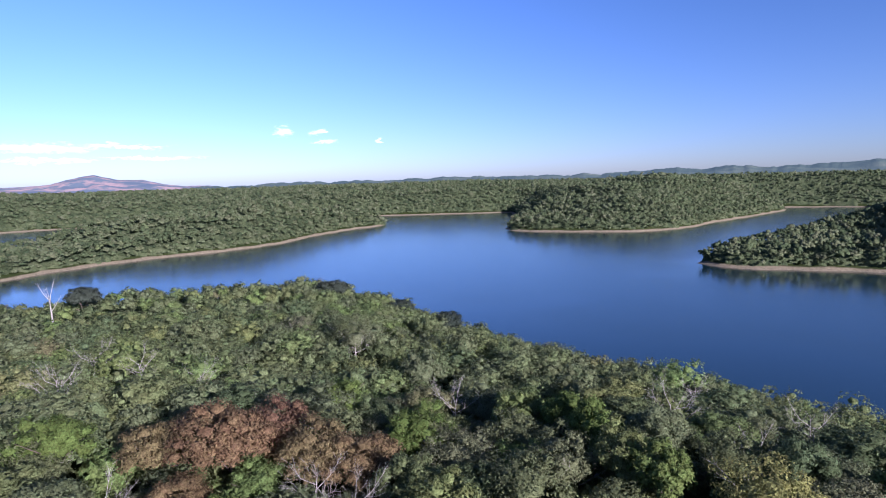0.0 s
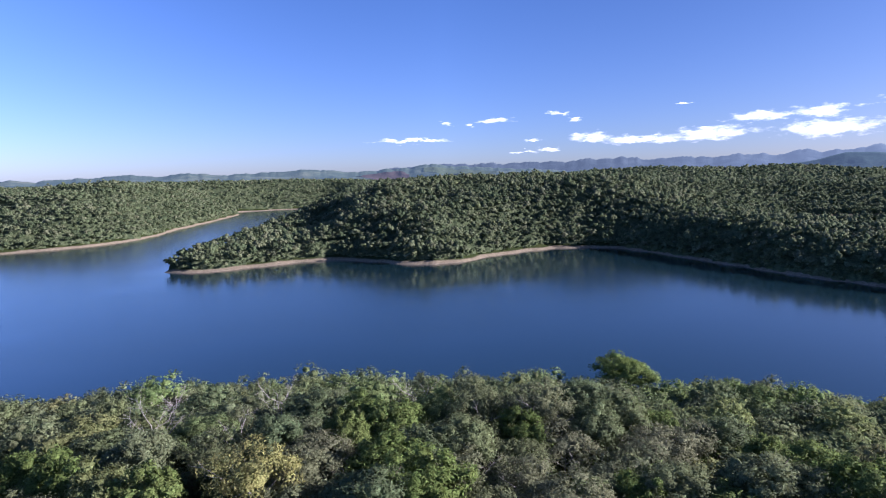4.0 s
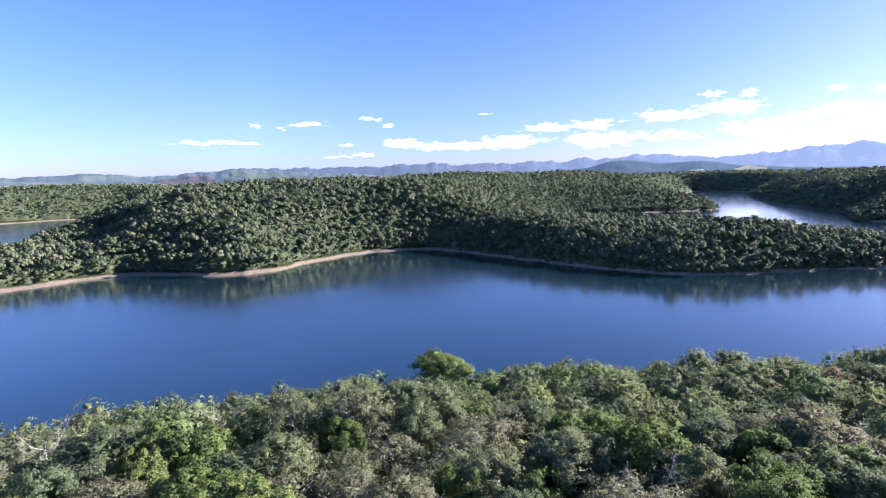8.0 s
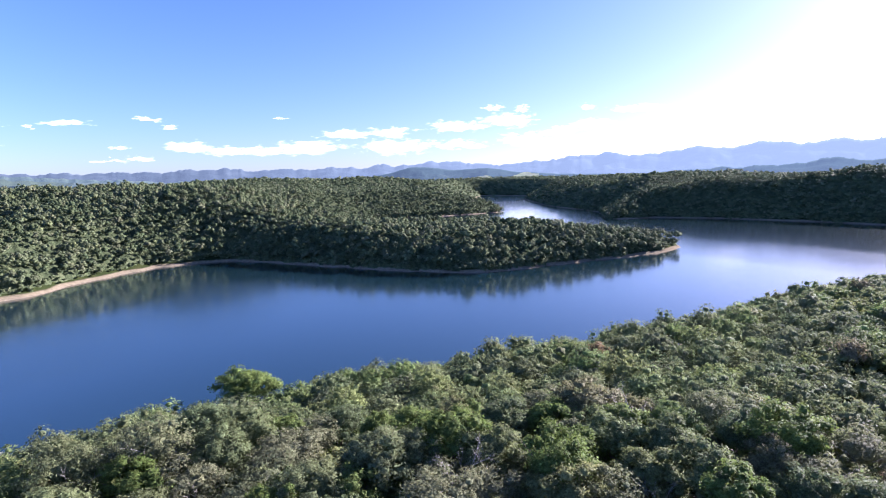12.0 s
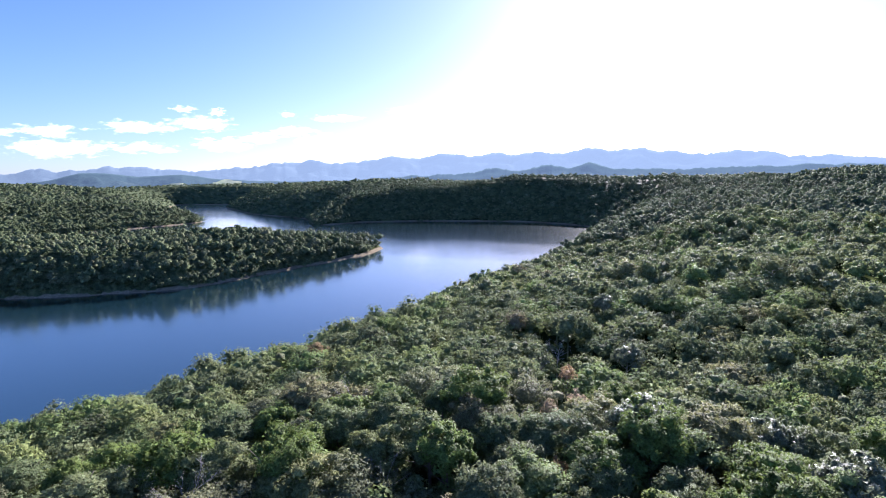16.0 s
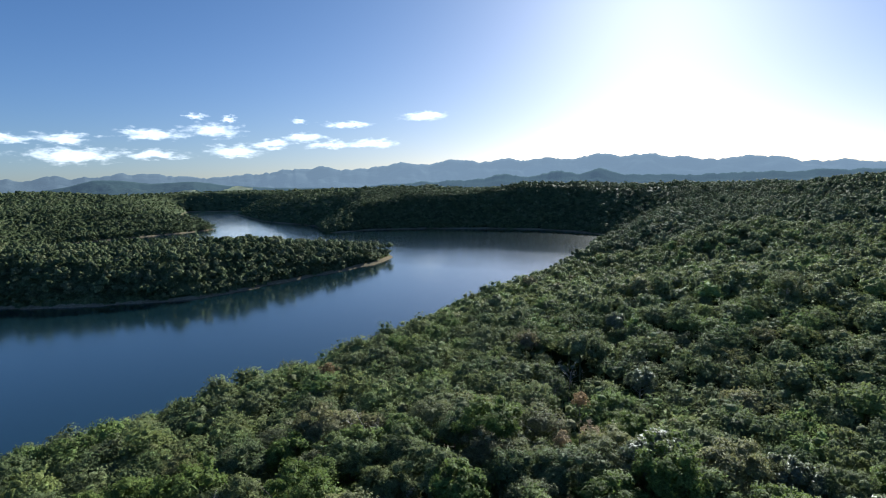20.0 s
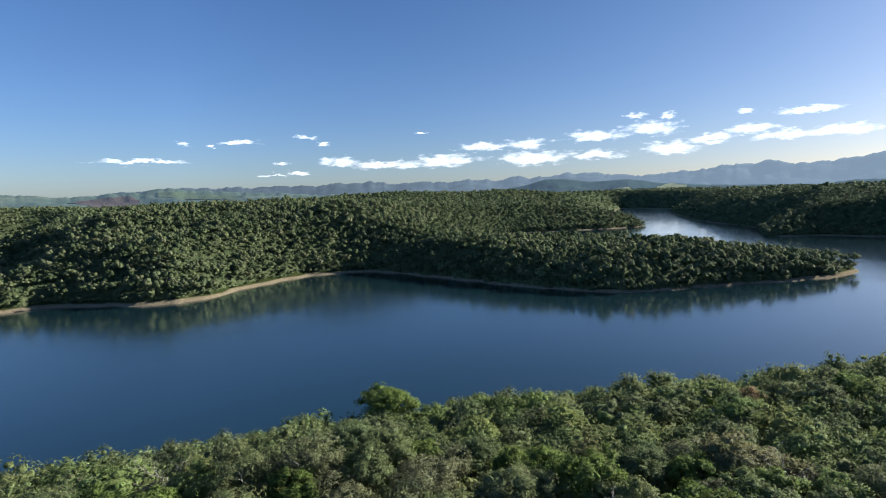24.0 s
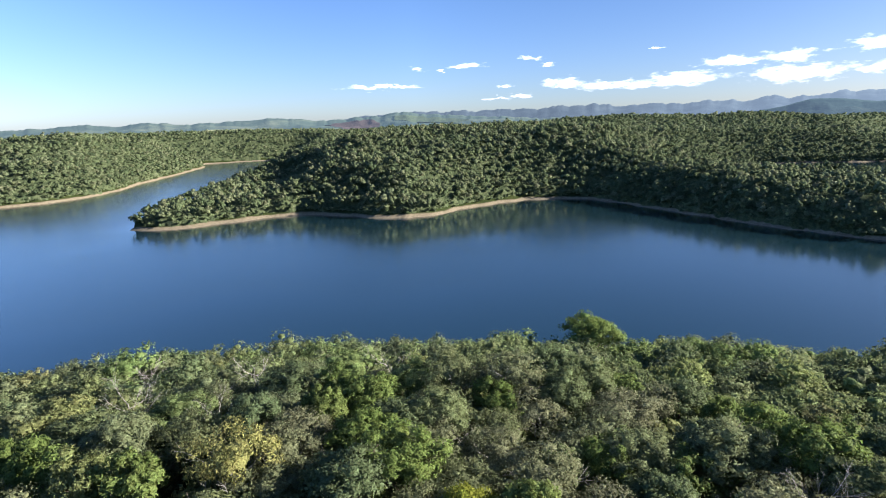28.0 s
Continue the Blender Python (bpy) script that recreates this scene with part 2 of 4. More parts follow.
def ground_material():
    """Leaf litter and undergrowth, bare reddish drawdown soil along the water, canopy green far off."""
    m, nt, p, out = material("forest_ground")
    r, n, co = noise_colour(nt, [(0.3, (.018, .026, .010)), (.55, (.032, .042, .014)), (.75, (.05, .05, .02))], 0.12, 8)
    soil, n2, co2 = noise_colour(nt, [(0.3, (.08, .068, .044)), (.45, (.16, .132, .088)), (.6, (.225, .185, .124)), (.75, (.33, .29, .21))], 0.5, 10, 0.8)
    sep = nt.nodes.new("ShaderNodeSeparateXYZ")
    nt.links.new(co.outputs["Object"], sep.inputs[0])
    n3 = put(nt, "ShaderNodeTexNoise", Scale=0.06, Detail=4)
    nt.links.new(co.outputs["Object"], n3.inputs["Vector"])
    ma = put(nt, "ShaderNodeMath")
    ma.operation = "MULTIPLY_ADD"
    nt.links.new(n3.outputs["Fac"], ma.inputs[0])
    ma.inputs[1].default_value = 2.4
    nt.links.new(sep.outputs[2], ma.inputs[2])
    mr = put(nt, "ShaderNodeMapRange", From_Min=2.5, From_Max=3.2)
    nt.links.new(ma.outputs[0], mr.inputs["Value"])
    mx = nt.nodes.new("ShaderNodeMix")
    mx.data_type = "RGBA"
    nt.links.new(mr.outputs[0], mx.inputs[0])
    nt.links.new(soil.outputs[0], mx.inputs[6])
    nt.links.new(r.outputs[0], mx.inputs[7])
    nt.links.new(mx.outputs[2], p.inputs["Base Color"])
    p.inputs["Roughness"].default_value = 0.95
    p.inputs["Specular IOR Level"].default_value = 0.0
    b = put(nt, "ShaderNodeBump", Strength=0.6, Distance=0.6)
    n4 = put(nt, "ShaderNodeTexNoise", Scale=0.8, Detail=6)
    nt.links.new(co.outputs["Object"], n4.inputs["Vector"])
    nt.links.new(n4.outputs["Fac"], b.inputs["Height"])
    nt.links.new(b.outputs[0], p.inputs["Normal"])
    return m


def water_material():
    """Lake water: smooth in the lee of the banks, rippled by the wind farther out."""
    m, nt, p, out = material("lake_water")
    p.inputs["Base Color"].default_value = (.006, .019, .025, 1)
    p.inputs["IOR"].default_value = 1.333
    p.inputs["Coat Weight"].default_value, p.inputs["Coat IOR"].default_value, p.inputs["Coat Roughness"].default_value = 0.7, 1.333, 0.14
    co = nt.nodes.new("ShaderNodeTexCoord")
    n = put(nt, "ShaderNodeTexNoise", Scale=0.008, Detail=4)
    st = nt.nodes.new("ShaderNodeMapping")
    st.inputs["Rotation"].default_value = (0, 0, radians(25))
    st.inputs["Scale"].default_value = (1, 2.2, 1)
    nt.links.new(co.outputs["Object"], st.inputs[0])
    nt.links.new(st.outputs[0], n.inputs["Vector"])
    at = nt.nodes.new("ShaderNodeAttribute")
    at.attribute_name = "tree_tint"
    wind = put(nt, "ShaderNodeMath")
    wind.operation = "MULTIPLY_ADD"
    nt.links.new(n.outputs["Fac"], wind.inputs[0])
    wind.inputs[1].default_value = 0.9
    nt.links.new(at.outputs["Fac"], wind.inputs[2])
    # a breeze ruffles the east bay, with a sharp edge from the spit's tip to the near bank
    side = nt.nodes.new("ShaderNodeVectorMath")
    side.operation = "DOT_PRODUCT"
    side.inputs[1].default_value = (.519, -.856, 0)
    nt.links.new(co.outputs["Object"], side.inputs[0])
    breeze = put(nt, "ShaderNodeMapRange", From_Min=395.0, From_Max=399.0, To_Max=0.42)
    nt.links.new(side.outputs["Value"], breeze.inputs["Value"])
    lee = put(nt, "ShaderNodeMapRange", From_Min=500.0, From_Max=535.0, To_Min=1.0, To_Max=0.0)
    nt.links.new(side.outputs["Value"], lee.inputs["Value"])
    band = put(nt, "ShaderNodeMath")
    band.operation = "MULTIPLY"
    nt.links.new(breeze.outputs[0], band.inputs[0])
    nt.links.new(lee.outputs[0], band.inputs[1])
    still, wind = wind, put(nt, "ShaderNodeMath")
    nt.links.new(still.outputs[0], wind.inputs[0])
    nt.links.new(band.outputs[0], wind.inputs[1])
    mr = put(nt, "ShaderNodeMapRange", From_Min=0.6, From_Max=1.25, To_Min=0.09, To_Max=0.23)
    nt.links.new(wind.outputs[0], mr.inputs["Value"])
    nt.links.new(mr.outputs[0], p.inputs["Roughness"])
    w1 = put(nt, "ShaderNodeTexNoise", Scale=0.6, Detail=4, Roughness=0.6)
    nt.links.new(st.outputs[0], w1.inputs["Vector"])
    rip = put(nt, "ShaderNodeMapRange", From_Min=0.6, From_Max=1.25, To_Min=0.05, To_Max=0.12)
    nt.links.new(wind.outputs[0], rip.inputs["Value"])
    b = put(nt, "ShaderNodeBump", Distance=0.25)
    nt.links.new(rip.outputs[0], b.inputs["Strength"])
    nt.links.new(w1.outputs["Fac"], b.inputs["Height"])
    nt.links.new(b.outputs[0], p.inputs["Normal"])
    return m


def hill_material(name, stops, scale, haze_glow=None, thick=0.0):
    """Far hills; the haze before them is painted on as emission of the given colour."""
    m, nt, p, out = material(name)
    r, n, co = noise_colour(nt, stops, scale, 8, 0.65)
    nt.links.new(r.outputs[0], p.inputs["Base Color"])
    p.inputs["Roughness"].default_value = 1.0
    p.inputs["Specular IOR Level"].default_value = 0.0
    if haze_glow:
        # painted haze: the slopes emit more the nearer they lie to the sun's bearing
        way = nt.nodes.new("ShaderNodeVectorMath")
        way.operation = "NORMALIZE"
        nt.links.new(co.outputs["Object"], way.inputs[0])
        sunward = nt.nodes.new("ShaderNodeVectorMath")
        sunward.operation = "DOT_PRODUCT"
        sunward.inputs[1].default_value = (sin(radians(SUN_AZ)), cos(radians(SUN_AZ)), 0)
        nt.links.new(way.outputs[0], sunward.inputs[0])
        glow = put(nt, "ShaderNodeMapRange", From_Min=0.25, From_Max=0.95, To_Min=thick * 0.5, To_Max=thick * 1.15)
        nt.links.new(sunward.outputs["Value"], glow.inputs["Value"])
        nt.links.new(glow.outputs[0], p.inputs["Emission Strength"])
        p.inputs["Emission Color"].default_value = (*haze_glow, 1)
    b = put(nt, "ShaderNodeBump", Strength=0.4, Distance=8.0)
    n2 = put(nt, "ShaderNodeTexNoise", Scale=0.06, Detail=6)
    nt.links.new(co.outputs["Object"], n2.inputs["Vector"])
    nt.links.new(n2.outputs["Fac"], b.inputs["Height"])
    nt.links.new(b.outputs[0], p.inputs["Normal"])
    return m


SOIL = hill_material("bare_soil", [(.3, (.24, .18, .13)), (.6, (.36, .28, .21)), (.8, (.44, .36, .28))], 0.6)
GROUND = ground_material()
WATER = water_material()
# bluish bases; the last two values paint distance haze on as emission
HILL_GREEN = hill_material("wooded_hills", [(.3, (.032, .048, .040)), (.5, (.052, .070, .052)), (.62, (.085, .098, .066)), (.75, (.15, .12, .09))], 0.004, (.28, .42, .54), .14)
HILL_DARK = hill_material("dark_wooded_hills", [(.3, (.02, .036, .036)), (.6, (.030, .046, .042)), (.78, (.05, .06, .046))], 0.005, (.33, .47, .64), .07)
HILL_HAZE_BLUE = hill_material("far_haze_blue_mountains", [(.35, (.012, .018, .024)), (.5, (.022, .030, .036)), (.65, (.036, .045, .05))], 0.004, (.47, .62, .80), .135)
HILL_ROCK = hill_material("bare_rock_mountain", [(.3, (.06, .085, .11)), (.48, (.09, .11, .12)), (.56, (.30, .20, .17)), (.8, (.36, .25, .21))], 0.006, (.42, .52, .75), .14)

# ---- plan ----
# the lake's outline, going round it (x, y)
NEAR_SHORE = [(-236, 185), (-184, 211), (-136, 236), (-90, 246), (-43, 242), (-12, 224), (10, 193), (27, 168), (46, 149), (63, 135), (77, 123), (89, 110), (105, 91), (120, 70), (134, 49), (143, 33), (153, 13), (160, -8), (173, -40), (188, -68), (223, -113), (237, -142), (263, -191), (286, -232), (327, -294), (368, -350)]
BAY_EAST = [(402, -387), (420, -425), (445, -466), (480, -505), (533, -528), (592, -532), (651, -522), (725, -470), (791, -405), (835, -330), (818, -246), (880, -262), (1000, -288), (1158, -258), (1269, -240), (1480, -250), (1700, -256), (1800, -300), (1926, -332), (2060, -250), (2099, -160)]
INLET = [(1980, -135), (1700, -95), (1480, -78), (1240, -92), (1062, -122), (1005, -60), (960, 20), (905, 100), (820, 168), (720, 140), (630, 70), (585, -20), (556, -110), (535, -180), (502, -226)]
SPIT_FRONT = [(458, -190), (433, -148), (410, -98), (388, -57), (375, -30), (382, 6), (398, 48), (421, 95), (446, 140), (460, 178), (452, 200), (428, 226), (372, 244), (330, 246), (306, 256), (294, 282), (290, 310), (282, 338), (262, 352), (230, 362), (203, 367), (182, 380)]
BAY_NORTH = [(174, 404), (200, 430), (250, 470), (325, 532), (405, 600), (495, 682), (600, 798), (700, 885), (756, 950), (663, 1002), (585, 1020), (562, 945), (520, 905), (468, 851), (389, 778), (335, 728), (302, 688), (262, 652), (215, 632), (170, 634), (130, 643), (93, 652), (58, 677)]
FAR_NORTH = [(70, 740), (95, 880), (101, 1028), (-9, 1013), (-125, 1000), (-300, 960), (-480, 890), (-620, 822), (-760, 690), (-600, 470), (-425, 520), (-390, 640), (-300, 780), (-160, 868), (-96, 797)]
WEST = [(-143, 728), (-171, 658), (-187, 580), (-223, 520), (-261, 485), (-290, 449), (-311, 411), (-322, 370), (-345, 300), (-400, 215), (-370, 170)]
LAKE = np.array(NEAR_SHORE + BAY_EAST + INLET + SPIT_FRONT + BAY_NORTH + FAR_NORTH + WEST, float)

# ground heights of the hills (x, y, z)
NEAR_HILL = [(0, 0, 35), (23, 39, 33), (-30, 45, 33), (55, 39, 31), (94, 34, 24), (26, 112, 24.5), (60, 70, 27), (45, 95, 25.5), (85, 60, 24), (105, 0, 26), (-38, 150, 28.5), (-20, 168, 27), (-4, 150, 27), (-21, 105, 28), (-42, 172, 23), (-15, 140, 28.5), (-75, 170, 19), (-130, 185, 18), (-185, 190, 12), (-150, 60, 30), (-60, -60, 36), (102, -28, 26), (54, -26, 31), (74, -61, 26), (76, -137, 33), (178, -129, 17), (221, -203, 10), (150, -260, 36), (0, -260, 42), (300, -480, 40), (80, -500, 50)]
WEST_HILLS = [(-238, 690, 35), (-318, 585, 26), (-160, 760, 20), (-300, 480, 9), (-400, 485, 2), (-370, 450, 3), (-385, 540, 20), (-405, 522, 8), (-365, 560, 24), (-600, 350, 20), (-656, 1236, 42), (-280, 1360, 46), (0, 1400, 49), (200, 1300, 47), (-900, 900, 46), (325, 893, 56), (231, 860, 44), (157, 790, 26), (95, 730, 9), (563, 1100, 53), (760, 1120, 52), (300, 780, 35)]
MAIN_HILL = [(446, 430, 53), (540, 410, 57), (600, 330, 58), (590, 262, 54), (600, 226, 52), (590, 180, 39), (585, 130, 23), (560, 100, 15), (470, 0, 18), (442, -84, 18), (461, -138, 13), (470, -190, 6), (425, 492, 34), (381, 489, 16), (317, 458, 8), (265, 440, 9), (215, 405, 5), (400, 340, 34), (480, 300, 40), (800, 600, 52), (800, 400, 54)]
EAST_HILLS = [(1426, 460, 66), (1490, 180, 66), (1449, 50, 54), (1350, -46, 33), (1200, -80, 12), (1100, 150, 40), (844, -313, 28), (870, -385, 40), (910, -480, 50), (740, -600, 60), (580, -690, 54), (1100, -500, 60), (1500, -500, 58), (2300, -300, 60), (450, -780, 52), (250, -700, 60)]
SPOTS = np.array(NEAR_HILL + WEST_HILLS + MAIN_HILL + EAST_HILLS, float)


def waves(x, y, seed, size, octaves=4):
    """A smooth noise for whole arrays: sums of rotated sines."""
    rng = np.random.RandomState(seed)
    out = np.zeros(x.shape)
    for k in range(octaves * 3):
        f = 2 ** (k // 3) / size
        a, ph = rng.rand(2) * 2 * pi
        out += np.sin((x * cos(a) + y * sin(a)) * f * 2 * pi + ph + 1.3 * np.sin((y * cos(a) - x * sin(a)) * f * 4 + ph)) / 2 ** (k // 3)
    return out / 3


def shore_distance(x, y):
    """Metres to the waterline: above 0 on land, below 0 on the lake."""
    a, b = LAKE, np.roll(LAKE, -1, 0)
    best = np.full(x.shape, 1e9)
    inside = np.zeros(x.shape, bool)
    for (ax, ay), (bx, by) in zip(a, b):
        dx, dy = bx - ax, by - ay
        t = np.clip(((x - ax) * dx + (y - ay) * dy) / (dx * dx + dy * dy), 0, 1)
        best = np.minimum(best, (x - ax - t * dx) ** 2 + (y - ay - t * dy) ** 2)
        if ay != by:
            inside ^= ((ay > y) != (by > y)) & (x < dx * (y - ay) / dy + ax)
    return np.where(inside, -1, 1) * np.sqrt(best) + 2.2 * waves(x, y, 5, 38, 3)


def cove(x, y):
    """The shaded cove, wooded down to the water."""
    return ((x > 372) & (x < 490) & (y > -150) & (y < 188)) | ((x > 510) & (y > -640) & (y < 200))


def ground_height(x, y, sd=None):
    if sd is None:
        sd = shore_distance(x, y)
    wide = (3.1 + 1.8 * waves(x, y, 9, 60, 3)) * np.where(cove(x, y), 0.3, 1.0)
    num, den = np.zeros(x.shape), np.full(x.shape, 1e-12)
    for px, py, pz in SPOTS:
        w = 1 / ((x - px) ** 2 + (y - py) ** 2 + 120) ** 1.6
        num += w * pz
        den += w
    cap = num / den + waves(x, y, 3, 130, 3) * 3.0 * np.clip(sd / 80, 0, 1) * np.clip(np.hypot(x, y) / 300, 0.2, 1)
    bank = np.where(sd < 0, np.maximum(sd * 0.3, -6), np.minimum(sd * 0.42, wide * 0.42))
    rise = wide * 0.42 + 0.48 * np.maximum(sd - wide, 0)
    k = 5.0
    h = np.clip(0.5 + 0.5 * (cap - rise) / k, 0, 1)
    hill = cap * (1 - h) + rise * h - k * h * (1 - h)
    return np.where(sd < wide, bank, np.maximum(hill, wide * 0.42))


def mesh_from(name, verts, faces, mat, tint=None, smooth=False, normals=None):
    """One mesh out of vertex and face arrays (all faces of one size); normals: how foliage is rounded into clumps."""
    me = bpy.data.meshes.new(name)
    verts, faces = np.asarray(verts, np.float32), np.asarray(faces, np.int32)
    n, k = faces.shape
    me.vertices.add(len(verts))
    me.vertices.foreach_set("co", verts.ravel())
    me.loops.add(n * k)
    me.loops.foreach_set("vertex_index", faces.ravel())
    me.polygons.add(n)
    me.polygons.foreach_set("loop_start", np.arange(0, n * k, k, dtype=np.int32))
    me.polygons.foreach_set("loop_total", np.full(n, k, np.int32))
    if smooth:
        me.polygons.foreach_set("use_smooth", np.ones(n, bool))
    if tint is not None:
        me.attributes.new("tree_tint", "FLOAT", "POINT").data.foreach_set("value", np.asarray(tint, np.float32))
    if normals is not None:
        me.attributes.new("custom_normal", "FLOAT_VECTOR", "POINT").data.foreach_set("vector", np.asarray(normals, np.float32).ravel())
    me.materials.append(mat)
    me.update(calc_edges=True)
    return me


def sheet(rows, cols, wrap=False):
    i, j = np.meshgrid(np.arange(rows - 1), np.arange(cols if wrap else cols - 1), indexing="ij")
    a = i * cols + j
    b = i * cols + (j + 1) % cols
    return np.stack([a, b, b + cols, a + cols], -1).reshape(-1, 4)


# ---- ground and water ----
def build_ground():
    az = np.radians(np.concatenate([np.arange(-48, 168, 0.5), np.arange(168, 312, 4.0)]))
    r = np.concatenate([[0.01, 4], np.geomspace(8, 4950, 165)])
    R, A = np.meshgrid(r, az, indexing="ij")
    x, y = R * np.sin(A) - 6 * np.exp(-R / 15), R * np.cos(A) - 5 * np.exp(-R / 15)
    z = ground_height(x, y)
    v = np.stack([x, y, z], -1).reshape(-1, 3)
    f = sheet(len(r), len(az), True)[:, ::-1]
    tagged(new("ground", mesh_from("ground", v, f, GROUND, smooth=True)), "hilly forest floor with bare reddish soil banks along the lake", "ground", kind="structure")
    az = np.radians(np.concatenate([np.arange(-48, 168, 1.0), np.arange(168, 312, 8.0)]))
    r = np.concatenate([[1], np.geomspace(100, 2400, 90)])
    R, A = np.meshgrid(r, az, indexing="ij")
    x, y = R * np.sin(A), R * np.cos(A)
    out = -shore_distance(x, y)
    wind = np.clip((out - 45 + 25 * waves(x, y, 12, 160, 2)) / 60, 0, 1)
    # a breeze fills the east bay beyond the spit
    open_water = np.clip((y - 230) / 240, 0, 1)
    wind = wind * (1 - open_water) + open_water * np.clip((out + 12) / 30, 0, 1)
    wind *= np.clip((y - 30) / 150, .15, 1)               # the southern reach lies in the hill's lee
    wind = np.where(x > 835, wind - .6, wind)             # so does the far inlet
    v = np.stack([x, y, 0 * R], -1).reshape(-1, 3)
    tagged(new("water", mesh_from("water", v, sheet(len(r), len(az), True)[:, ::-1], WATER, wind.ravel(), smooth=True)), "deep blue lake water with faint wind ripples", "lake", kind="structure")


build_ground()


def build_ridge(name, label, dist, profile, mat, depth, seed, rough=0.12):
    """A range of hills: a crest line (bearing, degrees above the eye's level) with spurs and gullies in front."""
    p = np.array(profile, float)
    az = np.arange(p[0, 0], p[-1, 0], 0.12)
    el = np.interp(az, p[:, 0], p[:, 1])
    el += rough * (0.4 * waves(az, az * 0, seed, 3.0, 2) + 0.9 * (0.5 - np.abs(waves(az, az * 0, seed + 5, 6.0, 2))))
    fine = 0.5 * rough * (0.5 - np.abs(waves(az, az * 0, seed + 7, 1.7, 4)))
    crest = 65 + dist * np.tan(np.radians(el))
    fade = np.clip(np.minimum(az - az[0], az[-1] - az) / 2.0, 0, 1)
    crest = 30 + (crest - 30) * fade
    t = np.linspace(0, 1, 16)
    T, A = np.meshgrid(t, np.radians(az), indexing="ij")
    C = crest + dist * np.radians(fine) * fade * T ** 4
    d = dist - depth * (1 - T)
    x, y = d * np.sin(A), d * np.cos(A)
    gully = waves(x, y, seed + 1, depth * 0.55, 4)
    z = 30 + (C - 30) * np.clip(T ** 1.25 + 0.16 * gully * np.sin(T * pi), 0, 1)
    back = np.stack([(dist + depth * 0.12) * np.sin(A[0]), (dist + depth * 0.12) * np.cos(A[0]), 20 + 0 * A[0]], -1)
    v = np.concatenate([np.stack([x, y, z], -1).reshape(-1, 3), back])
    tagged(new(name, mesh_from(name, v, sheet(len(t) + 1, len(az))[:, ::-1], mat, smooth=True)), label, "mountains", kind="structure")

    def field(a0, a1, t0, t1, field_mat, what):
        """A clearing on the slope: bearings, and how far up the slope it reaches."""
        A, T = np.meshgrid(np.linspace(a0, a1, 30), np.linspace(0, 1, 7))
        mid = (T - .5) * (t1 - t0) * (0.35 + 0.65 * np.sin(pi * (A - a0) / (a1 - a0))) + (t0 + t1) / 2 + .04 * waves(A, T, seed + 3, 2.0, 2)
        d = dist - depth * (1 - mid)
        x, y = d * np.sin(np.radians(A)), d * np.cos(np.radians(A))
        C = np.interp(A, az, crest)
        z = 33 + (C - 30) * np.clip(mid ** 1.25 + 0.16 * waves(x, y, seed + 1, depth * 0.55, 4) * np.sin(mid * pi), 0, 1)
        v = np.stack([x, y, z], -1).reshape(-1, 3)
        tagged(new("backdrop_field", mesh_from("backdrop_field", v, sheet(7, 30)[:, ::-1], field_mat, smooth=True)), what, "field", kind="structure")

    return field


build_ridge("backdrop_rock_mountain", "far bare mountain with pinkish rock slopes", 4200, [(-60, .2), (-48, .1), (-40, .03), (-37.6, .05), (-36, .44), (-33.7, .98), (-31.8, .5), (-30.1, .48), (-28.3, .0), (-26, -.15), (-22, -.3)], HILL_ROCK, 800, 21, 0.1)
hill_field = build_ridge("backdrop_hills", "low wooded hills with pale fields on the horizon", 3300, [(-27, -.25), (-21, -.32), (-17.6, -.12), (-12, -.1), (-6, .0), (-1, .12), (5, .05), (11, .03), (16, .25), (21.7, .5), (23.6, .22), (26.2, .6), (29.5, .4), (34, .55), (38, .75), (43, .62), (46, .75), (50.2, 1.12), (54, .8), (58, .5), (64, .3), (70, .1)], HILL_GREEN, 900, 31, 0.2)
build_ridge("backdrop_far_range", "far hazy blue mountain range", 4750, [(42, .5), (53, 1.1), (58, 1.08), (64, 1.25), (69, 1.52), (71.6, 1.13), (76, 1.22), (80.6, 1.38), (83.9, 1.54), (86.8, 1.42), (89.1, 1.85), (95.5, 1.40), (100.6, 1.57), (103.5, 2.0), (106, 2.08), (107.8, 2.38), (109.4, 1.95), (114.8, 2.52), (118, 2.25), (120.1, 2.7), (123, 2.36), (125.6, 2.75), (127.3, 2.47), (130.2, 2.68), (132.5, 2.38), (134.7, 2.92), (140, 2.62), (142.8, 2.4), (145, 1.9), (148.2, 2.1), (150.5, 1.97), (151.8, 1.56), (156.5, 1.4), (158.8, 1.07), (160, 1.25), (166, 1.0), (180, .6)], HILL_HAZE_BLUE, 1000, 41, 0.24)
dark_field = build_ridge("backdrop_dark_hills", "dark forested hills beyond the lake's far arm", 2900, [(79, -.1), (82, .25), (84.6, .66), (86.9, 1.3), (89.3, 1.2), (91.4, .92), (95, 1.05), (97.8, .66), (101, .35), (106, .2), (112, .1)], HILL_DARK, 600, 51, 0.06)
build_ridge("backdrop_low_hills", "wooded foothills before the mountains, bluish with painted haze", 3500, [(110, .2), (118, .5), (122, .6), (125.6, 1.2), (128, .7), (131, 1.35), (133, .9), (135, 1.5), (137.5, .7), (144, .6), (152, .75), (160, .6), (168, .4)], HILL_DARK, 700, 61, 0.22)
# the far fields carry the same painted, emissive haze as their hills
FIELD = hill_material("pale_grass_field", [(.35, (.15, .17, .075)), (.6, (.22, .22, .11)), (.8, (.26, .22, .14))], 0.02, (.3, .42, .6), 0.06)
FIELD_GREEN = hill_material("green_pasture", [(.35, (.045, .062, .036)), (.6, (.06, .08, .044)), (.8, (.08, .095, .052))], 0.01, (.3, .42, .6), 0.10)
